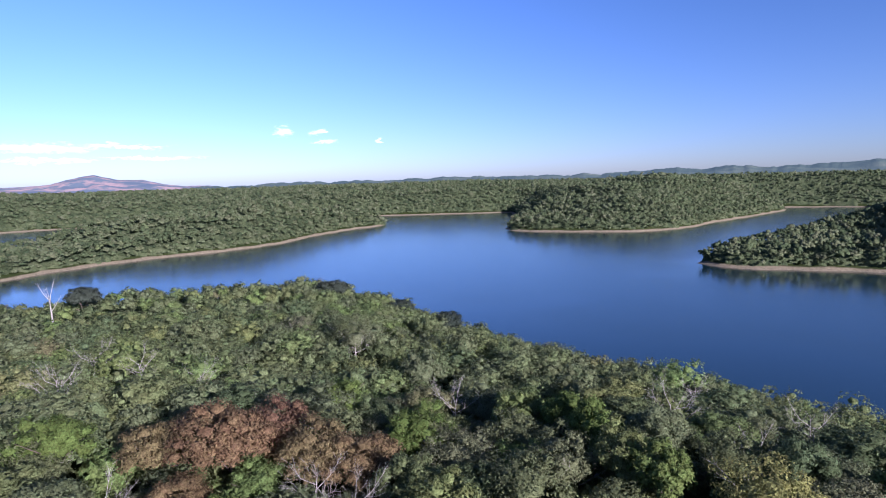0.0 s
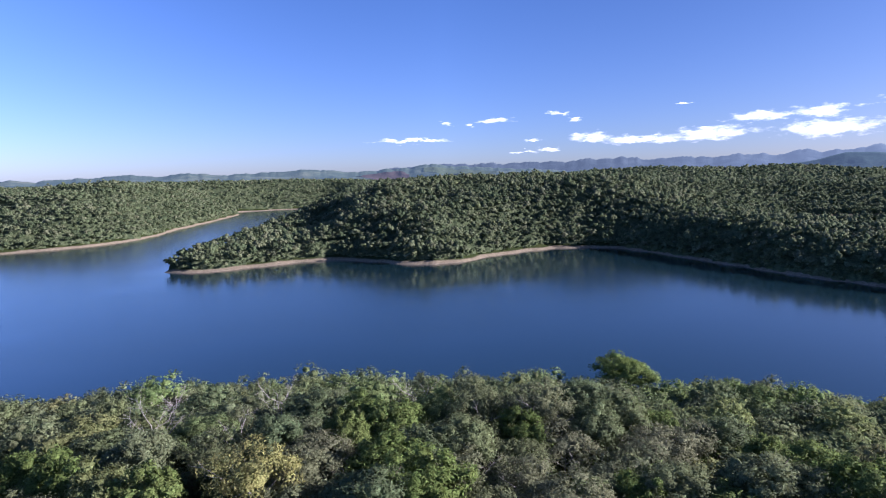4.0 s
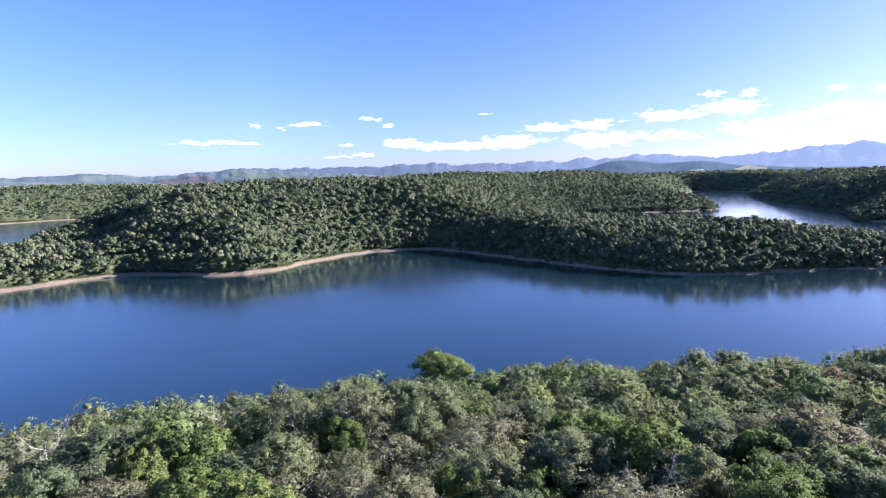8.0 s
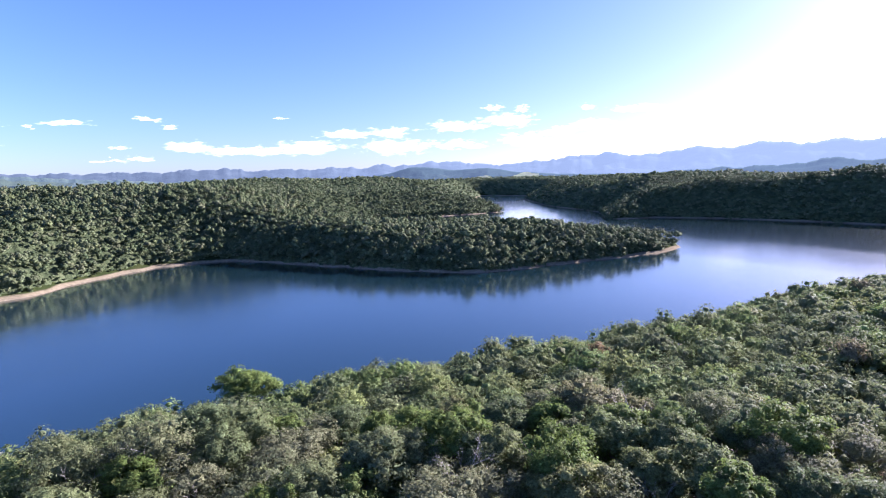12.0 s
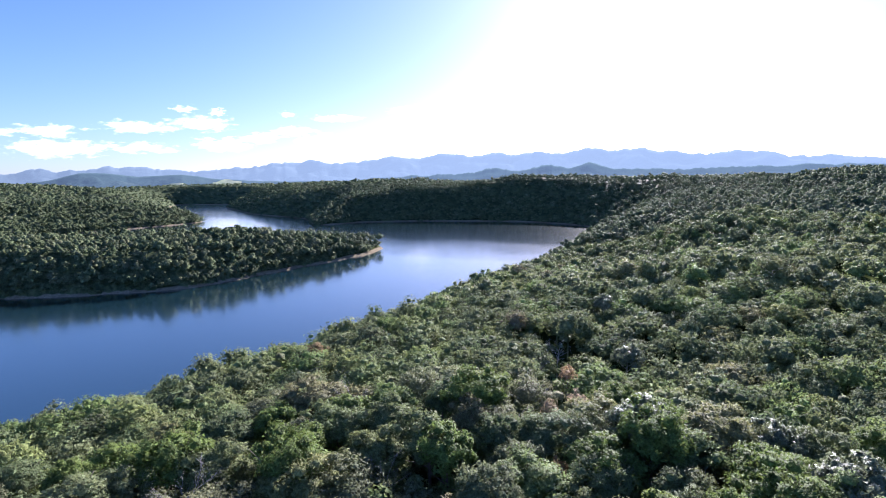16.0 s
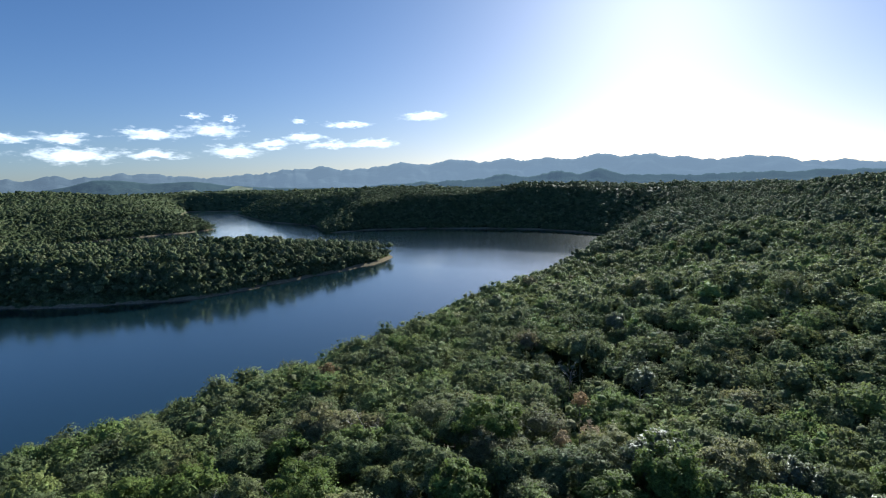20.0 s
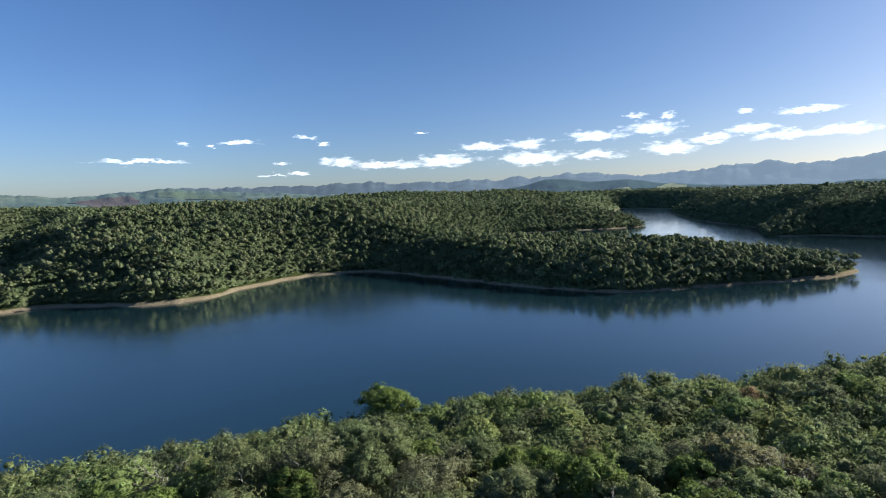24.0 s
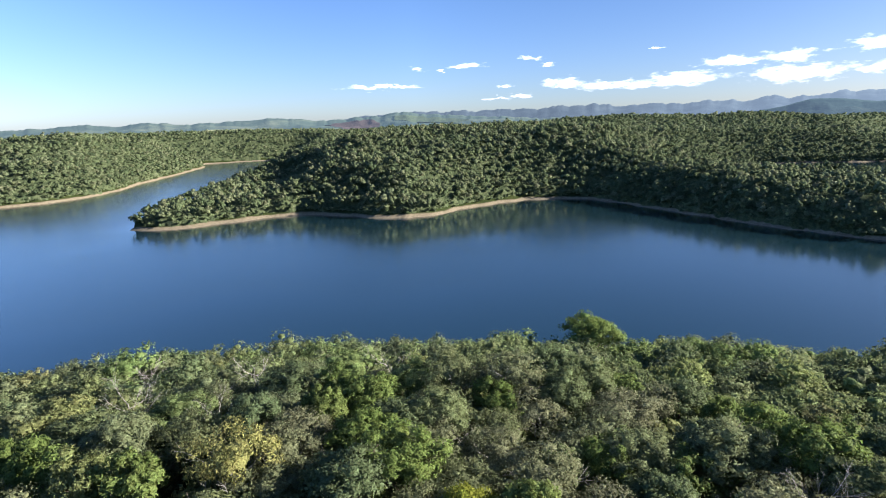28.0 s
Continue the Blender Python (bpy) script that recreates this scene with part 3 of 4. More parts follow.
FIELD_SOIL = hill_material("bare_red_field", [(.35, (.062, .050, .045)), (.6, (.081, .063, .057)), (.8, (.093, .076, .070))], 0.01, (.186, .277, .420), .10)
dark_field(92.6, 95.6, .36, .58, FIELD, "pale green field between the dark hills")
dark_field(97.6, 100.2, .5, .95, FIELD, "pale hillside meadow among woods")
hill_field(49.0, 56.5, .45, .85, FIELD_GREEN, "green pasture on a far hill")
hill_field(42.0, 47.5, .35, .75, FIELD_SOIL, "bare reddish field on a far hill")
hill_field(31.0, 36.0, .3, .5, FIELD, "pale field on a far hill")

# ---- trees ----
PHI = (1 + sqrt(5)) / 2
ICO_V = np.array([(-1, PHI, 0), (1, PHI, 0), (-1, -PHI, 0), (1, -PHI, 0), (0, -1, PHI), (0, 1, PHI), (0, -1, -PHI), (0, 1, -PHI), (PHI, 0, -1), (PHI, 0, 1), (-PHI, 0, -1), (-PHI, 0, 1)]) / sqrt(1 + PHI * PHI)
ICO_F = np.array([(0, 11, 5), (0, 5, 1), (0, 1, 7), (0, 7, 10), (0, 10, 11), (1, 5, 9), (5, 11, 4), (11, 10, 2), (10, 7, 6), (7, 1, 8), (3, 9, 4), (3, 4, 2), (3, 2, 6), (3, 6, 8), (3, 8, 9), (4, 9, 5), (2, 4, 11), (6, 2, 10), (8, 6, 7), (9, 8, 1)])

ICO_F = ICO_F[ICO_V[ICO_F].mean(1)[:, 2] > -0.55]      # no underside


ICO_TOP = ICO_F[ICO_V[ICO_F].mean(1)[:, 2] > -0.15]       # what shows of a far clump


def unit(v):
    return v / np.maximum(np.linalg.norm(v, axis=-1, keepdims=True), 1e-9)


def sprays(rng, centres, outward, size, ruffle=0.65, soft=0.55):
    """Leaf sprays: a pointed tuft at each centre, lying roughly across its outward way, shaded mostly as part of its clump."""
    n = len(centres)
    nn = unit(outward + rng.normal(0, ruffle, (n, 3)))
    u = unit(np.cross(nn, rng.normal(0, 1, (n, 3))))
    w = np.cross(nn, u)
    s = size * rng.uniform(0.6, 1.35, (n, 1))
    pts = np.stack([centres - u * s - w * s * .55, centres + u * s * 1.35 + w * s * .1, centres - u * s * .7 + w * s * .6], 1)
    shade = unit(outward * soft + nn * (1 - soft))
    return pts.reshape(-1, 3), np.arange(n)[:, None] * 3 + [0, 1, 2], np.repeat(shade, 3, 0)


def facing(v, f, n):
    """Turns each face to the side of its shading."""
    g = np.cross(v[f[:, 1]] - v[f[:, 0]], v[f[:, 2]] - v[f[:, 0]])
    back = np.sum(g * n[f[:, 0]], 1) < 0
    f = f.copy()
    f[back] = f[back][:, ::-1]
    return f


def crown_arrays(rng, radius, height, lumps, leaves, size, core=0.8, flat=0.85, reach=(.5, .8), lump=(.26, .4), low=.35, ruffle=.65, ico=None, fray=(.78, 1.3)):
    """A crown of uneven leafy clumps round a dark inside; `height` is where its middle stands."""
    squash = np.array((1, 1, flat))
    V, F, N, k = [ICO_V * radius * .5 * rng.uniform(.8, 1.1, (12, 1)) * squash + (0, 0, height)], [ICO_F if ico is None else ico], [ICO_V], 12
    lean, fork = rng.uniform(0, 6.28, 2)
    for i in range(lumps):
        zc = 1 - (1 + low) * (i + rng.uniform(.2, .8)) / lumps
        a = i * 2.39996 + rng.uniform(-.5, .5)
        rr = sqrt(max(0, 1 - zc * zc))
        d = np.array([rr * cos(a), rr * sin(a), zc])
        lr = radius * rng.uniform(*lump)
        odd = 1 + .2 * cos(a - lean) + .16 * cos(2 * a - fork)
        c = d * radius * rng.uniform(*reach) * odd * squash + (0, 0, height)
        if core:
            V.append(ICO_V * lr * core * rng.uniform(.75, 1.2, (12, 1)) * squash + c)
            F.append((ICO_F if ico is None else ico) + k)
            N.append(unit(ICO_V + d * .45))
            k += 12
        q = unit(rng.normal(0, 1, (leaves, 3)) + d * .7 + (0, 0, .3))
        v, f, n = sprays(rng, c + q * lr * rng.uniform(*fray, (leaves, 1)) * squash, unit(q + d * .35), size, ruffle, .55 if ico is None else .85)
        V.append(v), F.append(f + k), N.append(n)
        k += len(v)
    V, F, N = np.concatenate(V), np.concatenate(F), np.concatenate(N)
    return V, facing(V, F, N), N


def tube(path, radii, sides=5):
    """A tapered limb along points."""
    path = np.asarray(path, float)
    V = []
    for i, p in enumerate(path):
        t = unit(path[min(i + 1, len(path) - 1)] - path[max(i - 1, 0)])
        u = unit(np.cross(t, (0.31, 0.87, 0.2)))
        w = np.cross(t, u)
        a = np.arange(sides) * 2 * pi / sides
        V.append(p + radii[i] * (np.cos(a)[:, None] * u + np.sin(a)[:, None] * w))
    f = sheet(len(path), sides, True)
    f = np.concatenate([f[:, [0, 1, 2]], f[:, [0, 2, 3]]])
    return np.concatenate(V), f


def joined(pieces):
    """Several meshes as one."""
    k, F = 0, []
    for v, f in pieces:
        F.append(f + k)
        k += len(v)
    return np.concatenate([v for v, _ in pieces]), np.concatenate(F)


def limbs_arrays(rng, height, radius, girth, limbs, twigs=0, start=0.45, lean=0.0):
    """The trunk, then each limb with its forked twigs."""
    bend = rng.normal(0, .3, 2) + (lean, 0)
    trunk = [np.array([bend[0] * t * t, bend[1] * t * t, height * t - 0.5 * (t == 0)]) for t in (0, .3, .6, .85)]
    pieces = [tube(trunk, [girth * 1.25, girth, girth * .75, girth * .5], 7)]
    for i in range(limbs):
        t = start + (0.85 - start) * (i + .5) / limbs
        base = np.array([bend[0] * t * t, bend[1] * t * t, height * t])
        a = i * 2.39996 + rng.uniform(-.4, .4)
        out = radius * rng.uniform(.6, .95)
        end = base + (out * cos(a), out * sin(a), height * rng.uniform(.18, .36))
        mid = base * .5 + end * .5 + rng.normal(0, .25, 3) - (0, 0, .2)
        limb = [tube([base, mid, end], [girth * .48, girth * .3, girth * .12])]
        for j in range(twigs):
            s = rng.uniform(.35, 1.0)
            b = (mid + (end - mid) * (s * 2 - 1)) if s > .5 else base + (mid - base) * s * 2
            g = unit(end - base + rng.normal(0, .75, 3) * out + (0, 0, .5)) * out * rng.uniform(.35, .7)
            e = b + g
            m = b + g * .5 + rng.normal(0, .12, 3)
            limb.append(tube([b, m, e], [girth * .16, girth * .11, girth * .035], 4))
            for q in range(2):
                g2 = unit(g + rng.normal(0, .6, 3) * np.linalg.norm(g)) * np.linalg.norm(g) * .6
                limb.append(tube([m, m + g2], [girth * .07, girth * .02], 3))
        pieces.append(joined(limb))
    return pieces


def part(name, mesh, parent, label=""):
    ob = new(name, mesh)
    ob.parent = parent
    return tagged(ob, label)


def build_tree(name, label, seed, leaf, bark, height=9.5, radius=3.2, lumps=44, leaves=115, size=.13, girth=.15, limbs=5, twigs=0, flat=.8, start=.45, core=.72, crown=True, reach=(.52, .92), lump=(.13, .27)):
    rng = np.random.RandomState(seed)
    ob = tagged(new(name), label, "tree", "trees on the near hillside")
    pieces = limbs_arrays(rng, height * (1.0 if not crown else .82), radius, girth, limbs, twigs, start)
    if twigs:
        part("trunk", mesh_from("trunk", *pieces[0], bark, smooth=True), ob)
        for v, f in pieces[1:]:
            part("limb", mesh_from("limb", v, f, bark, smooth=True), ob)
    else:
        part("trunk", mesh_from("trunk", *joined(pieces), bark, smooth=True), ob)
    if crown:
        v, f, n = crown_arrays(rng, radius, height - radius * flat * .78, lumps, leaves, size, core, flat, reach, lump, fray=(.72, 1.5))
        n = unit(n + (0, 0, .22))      # leaves hold themselves to the sky
        part("crown", mesh_from("crown", v, f, leaf, smooth=True, normals=n), ob)
    return ob


def spot(x, y):
    z = float(ground_height(np.array([float(x)]), np.array([float(y)]))[0])
    return z


class Kind:
    """A kind of tree: its shapes are built once each and then copied."""

    def __init__(self, count, **how):
        self.how, self.count, self.made, self.turn = how, count, [], 0

    def plant(self, x, y, scale=1.0, turn=0.0, tall=None):
        m = Matrix.LocRotScale((x, y, spot(x, y) - .1), Euler((0, 0, turn)), (scale, scale, tall or scale))
        if len(self.made) < self.count:
            how = dict(self.how)
            how["seed"] += 17 * len(self.made)
            ob = build_tree(**how)
            self.made.append(ob)
            ob.matrix_basis = m
            return ob
        self.turn += 1
        src = self.made[self.turn % self.count]
        ob = src.copy()
        scene.collection.objects.link(ob)
        for child in src.children:
            c = child.copy()
            scene.collection.objects.link(c)
            c.parent = ob
            c.matrix_parent_inverse = child.matrix_parent_inverse
        ob.matrix_basis = m
        return ob


KINDS = {
    "broad": Kind(6, name="broadleaf_tree", label="mid-green broadleaf tree with a rounded lumpy crown", seed=100, leaf=LEAF_GREEN, bark=BARK),
    "tall": Kind(4, name="broadleaf_tree", label="tall dark green broadleaf tree with a dense crown", seed=200, leaf=LEAF_DARK, bark=BARK, height=10.4, radius=3.0, flat=1.0, lumps=38),
    "grey": Kind(4, name="grey_green_tree", label="dry grey-green tree with a thin twiggy crown", seed=300, leaf=LEAF_GREY, bark=BARK_PALE, height=9.2, leaves=95, size=.105, core=.4, twigs=4, girth=.09, lumps=40, lump=(.14, .25)),
    "fresh": Kind(3, name="fresh_green_tree", label="bright fresh green broadleaf tree", seed=400, leaf=LEAF_BRIGHT, bark=BARK, height=9.6, radius=2.5, size=.15, flat=1.0, lumps=30),
    "yellow": Kind(1, name="yellow_green_tree", label="yellow-green flat-topped tree with pale crooked limbs", seed=500, leaf=LEAF_YELLOW, bark=BARK_PALE, height=10, radius=3.7, flat=.6, twigs=3, limbs=7, core=.2, leaves=95, lumps=34, lump=(.15, .24), reach=(.6, .9), girth=.16, size=.13),
    "olive": Kind(1, name="olive_green_tree", label="olive-yellow shrubby tree with a dense crown", seed=600, leaf=LEAF_OLIVE, bark=BARK, height=9, radius=2.6, lumps=30, lump=(.2, .3), size=.11),
    "dry": Kind(3, name="dry_tree", label="half-bare tree with dry brownish leaves", seed=650, leaf=LEAF_DRY, bark=BARK_PALE, height=8, radius=3.0, twigs=4, leaves=60, core=.35, size=.11, girth=.1, lumps=26),
    "russet": Kind(3, name="russet_tree", label="tree with dry russet-brown foliage", seed=700, leaf=LEAF_RUSSET, bark=BARK, height=9.0, radius=4.0, flat=.62, lumps=44, leaves=130, lump=(.15, .25), reach=(.6, .88), size=.12),
    "umbrella": Kind(1, name="round_topped_tree", label="wide dark green round-topped tree at the hill's edge", seed=800, leaf=LEAF_DARK, bark=BARK, height=11.4, radius=6.0, lumps=60, leaves=120, flat=.46, size=.18, lump=(.16, .26)),
    "dusky": Kind(1, name="dusky_tree", label="dark grey-green round tree standing out on the crest", seed=850, leaf=LEAF_DUSKY, bark=BARK, height=11.6, radius=5.0, lumps=48, leaves=110, flat=.55, size=.18, lump=(.16, .28)),
    "silver": Kind(2, name="silver_leaved_tree", label="tree with pale silvery glossy leaves", seed=950, leaf=LEAF_SILVER, bark=BARK_PALE, height=9.4, radius=3.3, leaves=110, size=.2, core=.6, lumps=26),
    "withered": Kind(2, name="withered_tree", label="slim withered tree with pale tan dead leaves", seed=970, leaf=LEAF_WITHERED, bark=BARK_PALE, height=13.5, radius=2.3, flat=1.2, lumps=16, leaves=60, size=.16, core=.3, twigs=2, girth=.14),
    "snag": Kind(1, name="bare_tree", label="tall leafless tree with a slender pale trunk", seed=980, leaf=LEAF_GREY, bark=BARK_PALE, height=13, radius=2.6, limbs=5, twigs=4, crown=False, girth=.2, start=.6),
    "bare": Kind(3, name="bare_tree", label="leafless tree with pale grey forked branches", seed=900, leaf=LEAF_GREY, bark=BARK_PALE, height=8.2, radius=3.2, limbs=8, twigs=9, crown=False, girth=.075),
}

# single trees that stand out, by place: kind, x, y, scale, turn
SPECIAL = [
    ("yellow", 23, 39, 1.0, .4), ("russet", -22, 49, 1.15, 0), ("russet", -29, 50, 1.0, 1), ("russet", -9, 49, .95, 2), ("russet", -15, 49.5, 1.0, 2), ("russet", -24, 43, .8, 3), ("russet", -17, 41, .7, .5),
    ("bare", -28, 39, 1.05, 0), ("bare", -13, 45, 1.0, 1), ("bare", -9, 41, 1.0, 2), ("snag", -116, 150, 1.3, .3), ("dusky", -124, 174, 1.15, 1), ("dusky", -36, 155, .85, 2), ("dusky", -15.5, 146, .8, 3), ("dusky", -3, 124, .8, 0), ("bare", -54, 69, 1.2, 1), ("bare", -60, 85, 1.15, 2), ("bare", -1, 65, 1.2, 3), ("bare", 24.5, 61, 1.15, 4), ("bare", 38, 57, 1.1, 5), ("bare", -50, 82, 1.1, 0), ("dry", -19, 97, 1.35, 2), ("dry", -33, 110, 1.1, 1), ("dry", -36, 42, .6, 0), ("dry", -21, 38, .8, 1), ("dry", -5, 38, .8, 2), ("dry", -27, 45, .8, 3), ("dry", -14, 36, .55, 1), ("dry", -1, 44, .8, 2), ("dry", 9, 37, .8, 0), ("dry", -34, 36, .8, 0), ("dry", -9, 47, .75, 0), ("olive", 2, 39, .9, 0), ("russet", 12, 40, .6, 1),
    ("grey", -21, 101, 1.2, 0), ("olive", 30, 20, 1.0, 1), ("fresh", 33, 15.5, 1.05, 2), ("bare", 49, -1.5, 1.1, 0), ("umbrella", 94, 34, .95, 0), ("russet", 54, 40, .55, 1), ("russet", 102, -28, .75, 2),
    ("broad", 15, 47, 1.05, 1), ("broad", 7, 60, 1.05, 2), ("tall", 11.5, 57.5, 1.0, 3), ("grey", 9.5, 47, 1.0, 1), ("broad", -4.5, 45, .95, 2), ("tall", 13.5, 53, 1.0, 2), ("broad", 19, 51, 1.05, 3), ("fresh", 16.5, 42.5, 1.05, 0), ("broad", 29, 45, 1.0, 1), ("grey", 24, 47, 1.0, 2), ("silver", 38, -43, 1.1, 0), ("silver", 20, -48, 1.1, 2), ("fresh", 26, -33, .9, 1), ("bare", 62, -22, .9, 2), ("bare", 75, -66, .9, .5), ("dry", 50, -41, .7, .5), ("withered", 60.5, -55, .62, 0), ("withered", 47.5, -44.8, .6, 1), ("withered", 37.5, -32.5, .5, 2), ("withered", 49, -41.5, .5, 3), ("silver", 64, -72, .9, 2), ("silver", 92, -96, .9, 1), ("russet", -20, 54, 1.0, 2), ("russet", -26, 54, .9, 2), ("russet", -12, 53, .7, 3), ("silver", 30, -55, .9, 3), ("bare", 36, 82, .9, 1), ("bare", -40, 80, .9, 2), ("grey", 76, -137, 1.2, 0), ("bare", 45, -18, .8, .7), ("bare", 69, -56, .8, .2),
]
CLEARING = np.array([(80, -73), (72, -66), (63, -58), (52, -46), (46, -39)], float)   # a worn track with bare soil


def track_distance(x, y):
    best = np.hypot(x - 78, y + 71) - 3.2
    for (ax, ay), (bx, by) in zip(CLEARING[:-1], CLEARING[1:]):
        t = np.clip(((x - ax) * (bx - ax) + (y - ay) * (by - ay)) / ((bx - ax) ** 2 + (by - ay) ** 2), 0, 1)
        best = np.minimum(best, np.hypot(x - ax - t * (bx - ax), y - ay - t * (by - ay)))
    return best


def build_track():
    """The worn track of bare soil, a thin sheet on the forest floor, wider at its end."""
    s = np.linspace(0, 1, 60)
    k = np.linspace(0, 1, len(CLEARING))
    cx, cy = np.interp(s, k, CLEARING[:, 0]), np.interp(s, k, CLEARING[:, 1])
    half = 1.2 + 1.6 * np.exp(-(s / .12) ** 2) + .25 * waves(cx, cy, 14, 9, 2)
    W, S = np.meshgrid(np.linspace(-1, 1, 9), np.arange(60))
    x = cx[S] + W * half[S] * .64
    y = cy[S] - W * half[S] * .77
    z = ground_height(x, y) + .06 * (1 - W ** 4) + .02
    v = np.stack([x, y, z], -1).reshape(-1, 3)
    tagged(new("path", mesh_from("path", v, sheet(60, 9), SOIL, smooth=True)), "worn track of pale bare soil through the woods", "path", kind="structure")


build_track()


def visible_side(x, y):
    a = np.degrees(np.arctan2(x, y))
    return (a > -50) & (a < 168)


def scatter(rng, x0, x1, y0, y1, step):
    gx, gy = np.meshgrid(np.arange(x0, x1, step), np.arange(y0, y1, step))
    gx = gx + step * 0.5 * (np.arange(gx.shape[0]) % 2)[:, None]
    x = (gx + rng.uniform(-.36, .36, gx.shape) * step).ravel()
    y = (gy + rng.uniform(-.36, .36, gy.shape) * step).ravel()
    return x, y


def plant_near():
    for kind, x, y, s, a in SPECIAL:
        KINDS[kind].plant(x, y, s, a)
    taken = np.array([(x, y) for _, x, y, _, _ in SPECIAL], float)
    rng = np.random.RandomState(11)
    x, y = scatter(rng, -210, 260, -220, 260, 5.3)
    d = np.hypot(x, y)
    sd = shore_distance(x, y)
    ok = visible_side(x, y) & (d < 150) & (sd > 5.5) & (d > 14)
    room = np.array([0.8 + 2.2 * s * (1.0 if kind == "yellow" else 1.2 if kind in ("umbrella", "russet", "dusky") else .6 if kind in ("bare", "snag") else 1) for kind, _, _, s, _ in SPECIAL])
    ok &= np.min(np.hypot(x[:, None] - taken[:, 0], y[:, None] - taken[:, 1]) - room, 1) > 0
    ok &= track_distance(x, y) > 2.9
    x, y, d = x[ok], y[ok], d[ok]
    order = np.argsort(d)
    near, rest = order[:NEAR_TREES], order[NEAR_TREES:]
    names = ["broad"] * 8 + ["tall"] * 3 + ["grey"] * 6 + ["dry"] * 2 + ["fresh"] + ["bare"]
    for i in near:
        low = .68 if -32 < x[i] < -5 and 30 < y[i] < 47 else 1.0      # a low stand before the russet trees
        wide = rng.uniform(.85, 1.35)
        KINDS[names[rng.randint(len(names))]].plant(x[i], y[i], wide * low, rng.uniform(0, 6.28), (.505 + .365 * wide) * rng.uniform(.88, 1.06) * low * (1.1 if rng.rand() < .15 else 1.0))
    return x[rest], y[rest]


def forest(name, label, x, y, rng, shapes, scale, tints, mat=None, even=False):
    """Woods of many trees as one piece: crowns of a few shapes, turned and scaled, with a tint for each tree."""
    z = ground_height(x, y) - 0.3
    V, F, N, T, k = [], [], [], [], 0
    which = rng.randint(len(shapes), size=len(x))
    for s, (sv, sf, sn) in enumerate(shapes):
        idx = np.where(which == s)[0]
        if not len(idx):
            continue
        a = rng.uniform(0, 2 * pi, len(idx))
        g = rng.uniform(scale[0], scale[1], len(idx))
        gz = g * rng.uniform(.8, 1.04, len(idx))
        if even:      # a closed canopy with a few taller trees
            gz = (.64 + .31 * g) * rng.uniform(.74, 1.06, len(idx)) * np.where(rng.rand(len(idx)) < .18, 1.16, 1.0)
        c, q = np.cos(a) * g, np.sin(a) * g
        v = np.empty((len(idx), len(sv), 3), np.float32)
        v[:, :, 0] = x[idx, None] + c[:, None] * sv[:, 0] - q[:, None] * sv[:, 1]
        v[:, :, 1] = y[idx, None] + q[:, None] * sv[:, 0] + c[:, None] * sv[:, 1]
        v[:, :, 2] = z[idx, None] + gz[:, None] * sv[:, 2]
        f = sf[None] + (np.arange(len(idx)) * len(sv))[:, None, None] + k
        n = np.empty_like(v)
        n[:, :, 0] = np.cos(a)[:, None] * sn[:, 0] - np.sin(a)[:, None] * sn[:, 1]
        n[:, :, 1] = np.sin(a)[:, None] * sn[:, 0] + np.cos(a)[:, None] * sn[:, 1]
        n[:, :, 2] = sn[:, 2] + (.55 if mat else .2)      # far crowns scatter the light more evenly
        n /= np.linalg.norm(n, axis=2, keepdims=True)
        V.append(v.reshape(-1, 3)), F.append(f.reshape(-1, 3)), N.append(n.reshape(-1, 3))
        t = tints[0] + (tints[1] - tints[0]) * rng.beta(1.5, 1.5, len(idx))
        T.append(np.repeat(t, len(sv)))
        k += len(idx) * len(sv)
    V, F, N, T = np.concatenate(V), np.concatenate(F), np.concatenate(N), np.concatenate(T)
    tagged(new(name, mesh_from(name, V, F, mat or LEAF_STUFF, T, True, N)), label, "forest", kind="stuff")


def with_trunk(crown, height, girth):
    v, f = tube([(0, 0, 0), (0, 0, height)], [girth, girth * .7], 3)
    way = unit(v * (1, 1, 0))
    return np.concatenate([crown[0], v]), np.concatenate([crown[1], facing(v, f, way) + len(crown[0])]), np.concatenate([crown[2], way])


def exposed(x, y, margin):
    """Slopes that face the lake's middle, where the woods are seen at their full depth."""
    z = ground_height(x, y) + 11
    d, a = np.hypot(x, y), np.degrees(np.arctan2(x, y))
    el = (z - 66) / d
    cell = np.round(a / 0.5).astype(int)
    order = np.argsort(d)
    best, keep = {}, np.zeros(len(x), bool)
    for i in order:
        b = best.get(cell[i], -9)
        keep[i] = z[i] + margin > 66 + b * d[i]
        best[cell[i]] = max(b, el[i] - 2.5 / d[i])
    return keep


NEAR_TREES = 270
rng = np.random.RandomState(5)
rest_x, rest_y = plant_near()
keep = exposed(rest_x, rest_y, 9)
rest_x, rest_y = rest_x[keep], rest_y[keep]
mid_shapes = [with_trunk(crown_arrays(rng, rng.uniform(2.8, 3.9), 5.9, 20, 40, .18, .5, rng.uniform(.72, 1.0), (.48, .8), (.18, .35), fray=(.75, 1.4)), 6, .18) for _ in range(10)]
forest("near_woods", "dense mixed green woodland on the near hill", rest_x, rest_y, rng, mid_shapes, (.75, 1.4), (0, 1), even=True)


def far_points(rng, step, r0, r1, a0=-50, a1=168, edge=4.4):
    x, y = scatter(rng, -r1, r1, -r1, r1, step)
    d, a = np.hypot(x, y), np.degrees(np.arctan2(x, y))
    ok = (d > r0) & (d < r1) & (a > a0) & (a < a1)
    x, y = x[ok], y[ok]
    sd = shore_distance(x, y)
    ok = sd > np.where(cove(x, y), np.where(x > 510, -1.8, 0.4), edge)
    return x[ok], y[ok]


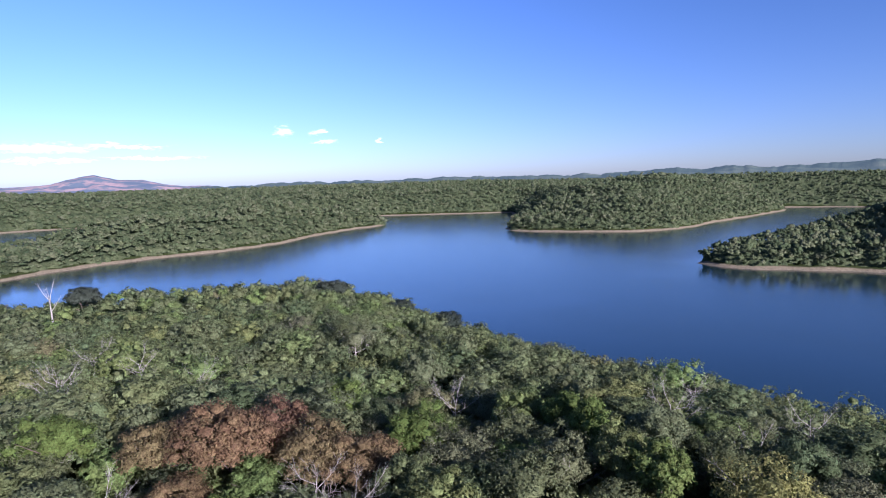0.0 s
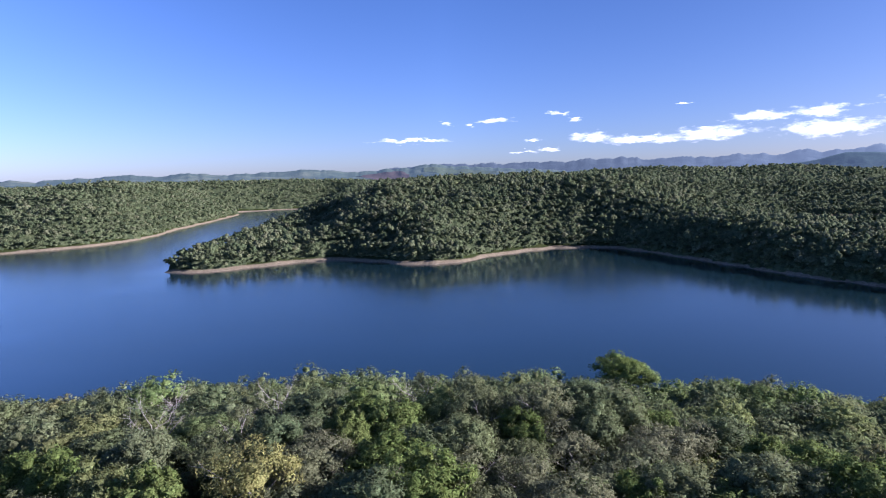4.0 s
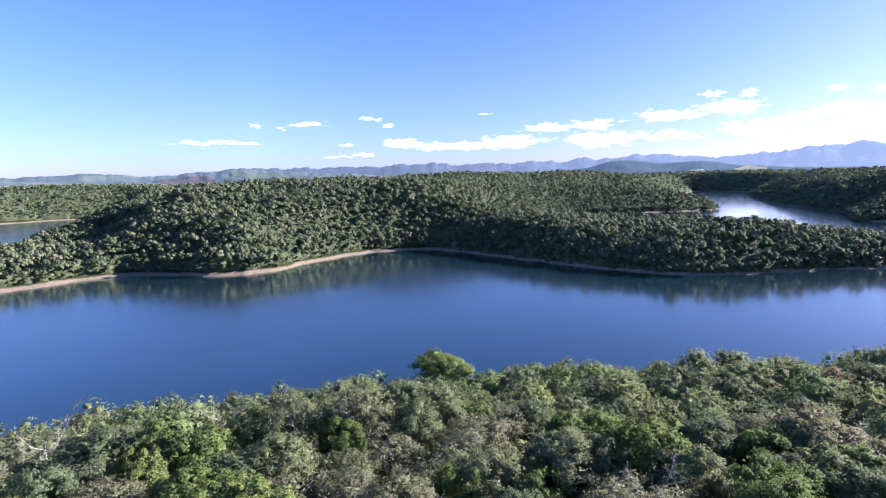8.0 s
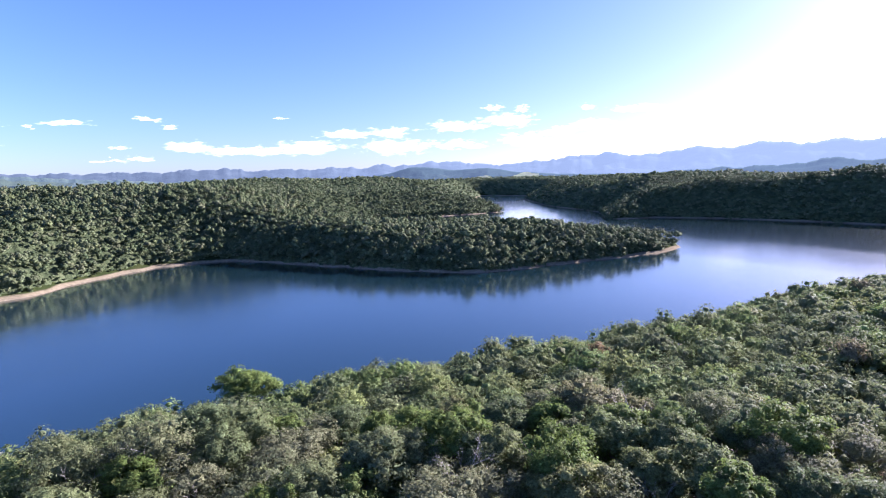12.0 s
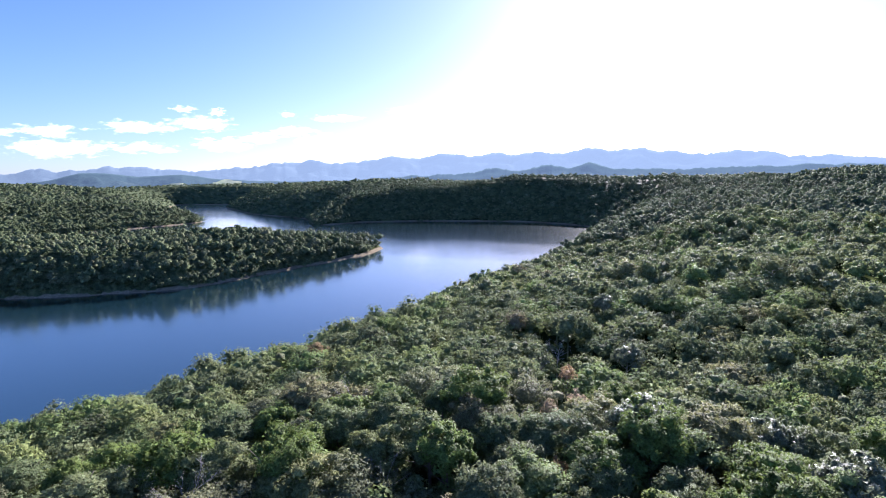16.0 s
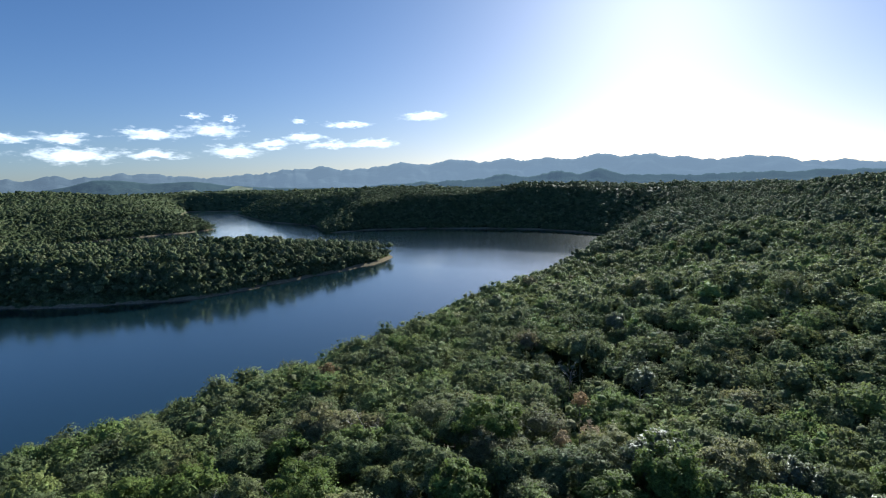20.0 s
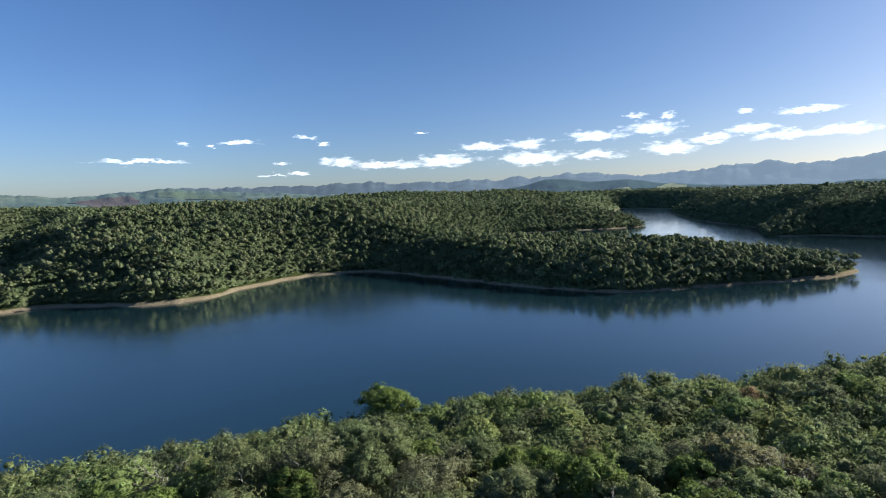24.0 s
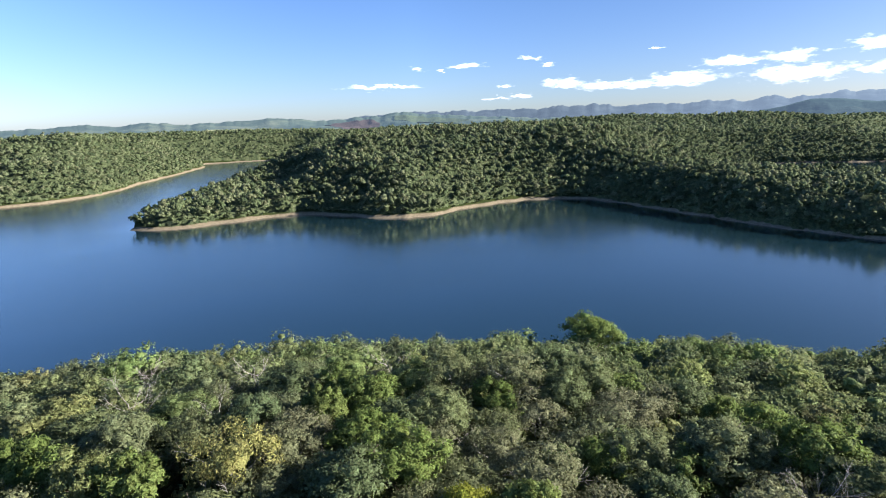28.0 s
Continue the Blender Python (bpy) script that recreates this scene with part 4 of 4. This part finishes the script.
def build_canopy():
    """The closed canopy of the far woods beneath the single crowns: an uneven leafy sheet."""
    az = np.radians(np.arange(-50, 168, 0.26))
    r = np.geomspace(230, 2400, 310)
    R, A = np.meshgrid(r, az, indexing="ij")
    rng = np.random.RandomState(77)
    R = R * (1 + rng.uniform(-.002, .002, R.shape))
    x, y = R * np.sin(A), R * np.cos(A)
    sd = shore_distance(x, y)
    edge = np.where(cove(x, y), 1.5, 5.5)
    top = 2.6 + 1.4 * np.clip((R - 780) / 160, 0, 1) + .8 * waves(x, y, 70, 17, 2) + rng.uniform(-1.0, 1.0, R.shape)
    z = ground_height(x, y, sd) + np.where(sd < edge, -4.0, top * np.clip((sd - edge) / 4 + .35, 0, 1))
    v = np.stack([x, y, z], -1).reshape(-1, 3)
    f = sheet(len(r), len(az))[:, ::-1]
    f = f[(sd.ravel()[f] > edge.ravel()[f] - 6).any(1)]
    tint = np.clip(.3 + .15 * waves(x, y, 71, 40, 3) + rng.uniform(-.35, .35, R.shape), 0, .9)
    tagged(new("forest_canopy", mesh_from("forest_canopy", v, f, LEAF_FAR, tint.ravel())), "closed leafy canopy of the far woods", "forest", kind="stuff")


build_canopy()
far_shapes = [crown_arrays(rng, rng.uniform(4.8, 6.2), 6.0, 2, 4, .6, .95, .85, (.4, .65), (.36, .55), .1, .4, ICO_TOP, (.9, 1.1)) for _ in range(8)]
bank_shapes = [crown_arrays(rng, rng.uniform(2.7, 3.8), 6.3, 5, 7, .3, .95, rng.uniform(.85, 1.25), (.45, .75), (.28, .46), .2, .4, ICO_TOP, (.9, 1.12)) for _ in range(14)]
wide_shapes = [crown_arrays(rng, rng.uniform(3.4, 4.7), 6.6, 3, 4, .38, .95, .95, (.42, .68), (.34, .5), .15, .4, ICO_TOP, (.9, 1.12)) for _ in range(8)]
low_shapes = [crown_arrays(rng, rng.uniform(3.8, 4.8), 6.4, 3, 5, .6, .95, .9, ico=ICO_TOP) for _ in range(6)]
ux, uy = scatter(rng, -110, 110, -110, 110, 3.3)
near = np.hypot(ux, uy) < 95
vx, vy = scatter(rng, -150, 150, -150, 200, 4.6)
past = np.hypot(vx, vy) >= 95
ux, uy = np.concatenate([ux[near], vx[past]]), np.concatenate([uy[near], vy[past]])
ud = np.hypot(ux, uy)
keep = exposed(ux, uy, 6) & visible_side(ux, uy) & (ud > 12) & (ud < 200) & (shore_distance(ux, uy) > 4) & (track_distance(ux, uy) > 1.5)
bush_shapes = [crown_arrays(rng, rng.uniform(3.6, 4.8), 5.6, 12, 46, .36, .7, .9, (.45, .85), (.2, .36)) for _ in range(6)]
close = keep & (ud < 62)
keep &= ~close
forest("shrubs", "low mixed shrubs and saplings between the near trees", ux[close], uy[close], rng, bush_shapes, (.42, .82), (.1, 1))
forest("undergrowth", "low green undergrowth beneath the near trees", ux[keep], uy[keep], rng, low_shapes, (.44, .74), (.1, 1))
slope_shapes = [crown_arrays(rng, rng.uniform(2.9, 3.9), 6.4, 9, 26, .3, .72, rng.uniform(.8, 1.1), (.48, .8), (.26, .44), ico=ICO_TOP) for _ in range(8)]
x, y = far_points(rng, 5.8, 150, 360)
keep = exposed(x, y, 6)
forest("hillside_woods", "dense green woodland on the hill's far slopes", x[keep], y[keep], rng, slope_shapes, (.75, 1.2), (0, 1), even=True)
x, y = far_points(rng, 5.6, 360, 820)
fx, fy = far_points(rng, 4.2, 300, 1150, edge=3.4)
fringe = shore_distance(fx, fy) < 8.5
fx, fy = fx[fringe], fy[fringe]
forest("shore_thicket", "low green thicket along the lake's banks", fx, fy, rng, far_shapes, (.35, .65), (.1, .9), LEAF_FAR)
keep = exposed(x, y, 5)
forest("lakeside_woods", "dense dark green forest on the lake's far banks", x[keep], y[keep], rng, bank_shapes, (.55, 1.32), (0, 1), LEAF_FAR)
x, y = far_points(rng, 7.3, 820, 1120)
keep = exposed(x, y, 4)
forest("far_bank_woods", "green forest on the far side of the lake", x[keep], y[keep], rng, wide_shapes, (.75, 1.35), (0, .9), LEAF_FAR)
x, y = far_points(rng, 9.5, 1120, 1420, -50, 62)
keep = exposed(x, y, 6)
forest("bay_woods", "green forest round the lake's northern bay", x[keep], y[keep], rng, wide_shapes, (.75, 1.35), (0, .9), LEAF_FAR)
x, y = far_points(rng, 13, 1120, 1650)
far_side = (np.degrees(np.arctan2(x, y)) > 62) | (np.hypot(x, y) > 1420)
x, y = x[far_side], y[far_side]
x3, y3 = far_points(rng, 20, 1650, 2350, 76, 125)
x, y = np.concatenate([x, x3]), np.concatenate([y, y3])
keep = exposed(x, y, 3)
forest("distant_woods", "distant unbroken green forest", x[keep], y[keep], rng, far_shapes, (.9, 1.5), (0, .9), LEAF_FAR)
x, y = far_points(rng, 8.5, 16, 170, 168, 180)
x2, y2 = far_points(rng, 8.5, 16, 170, -180, -50)
forest("hilltop_woods", "green woodland on the rest of the hilltop", np.concatenate([x, x2]), np.concatenate([y, y2]), rng, slope_shapes, (.95, 1.3), (0, 1), even=True)
x, y = far_points(rng, 11, 170, 380, 168, 180)
x2, y2 = far_points(rng, 11, 170, 380, -180, -50)
forest("back_hill_woods", "green woodland on the hill behind the clearing", np.concatenate([x, x2]), np.concatenate([y, y2]), rng, wide_shapes, (.9, 1.3), (.1, .9))
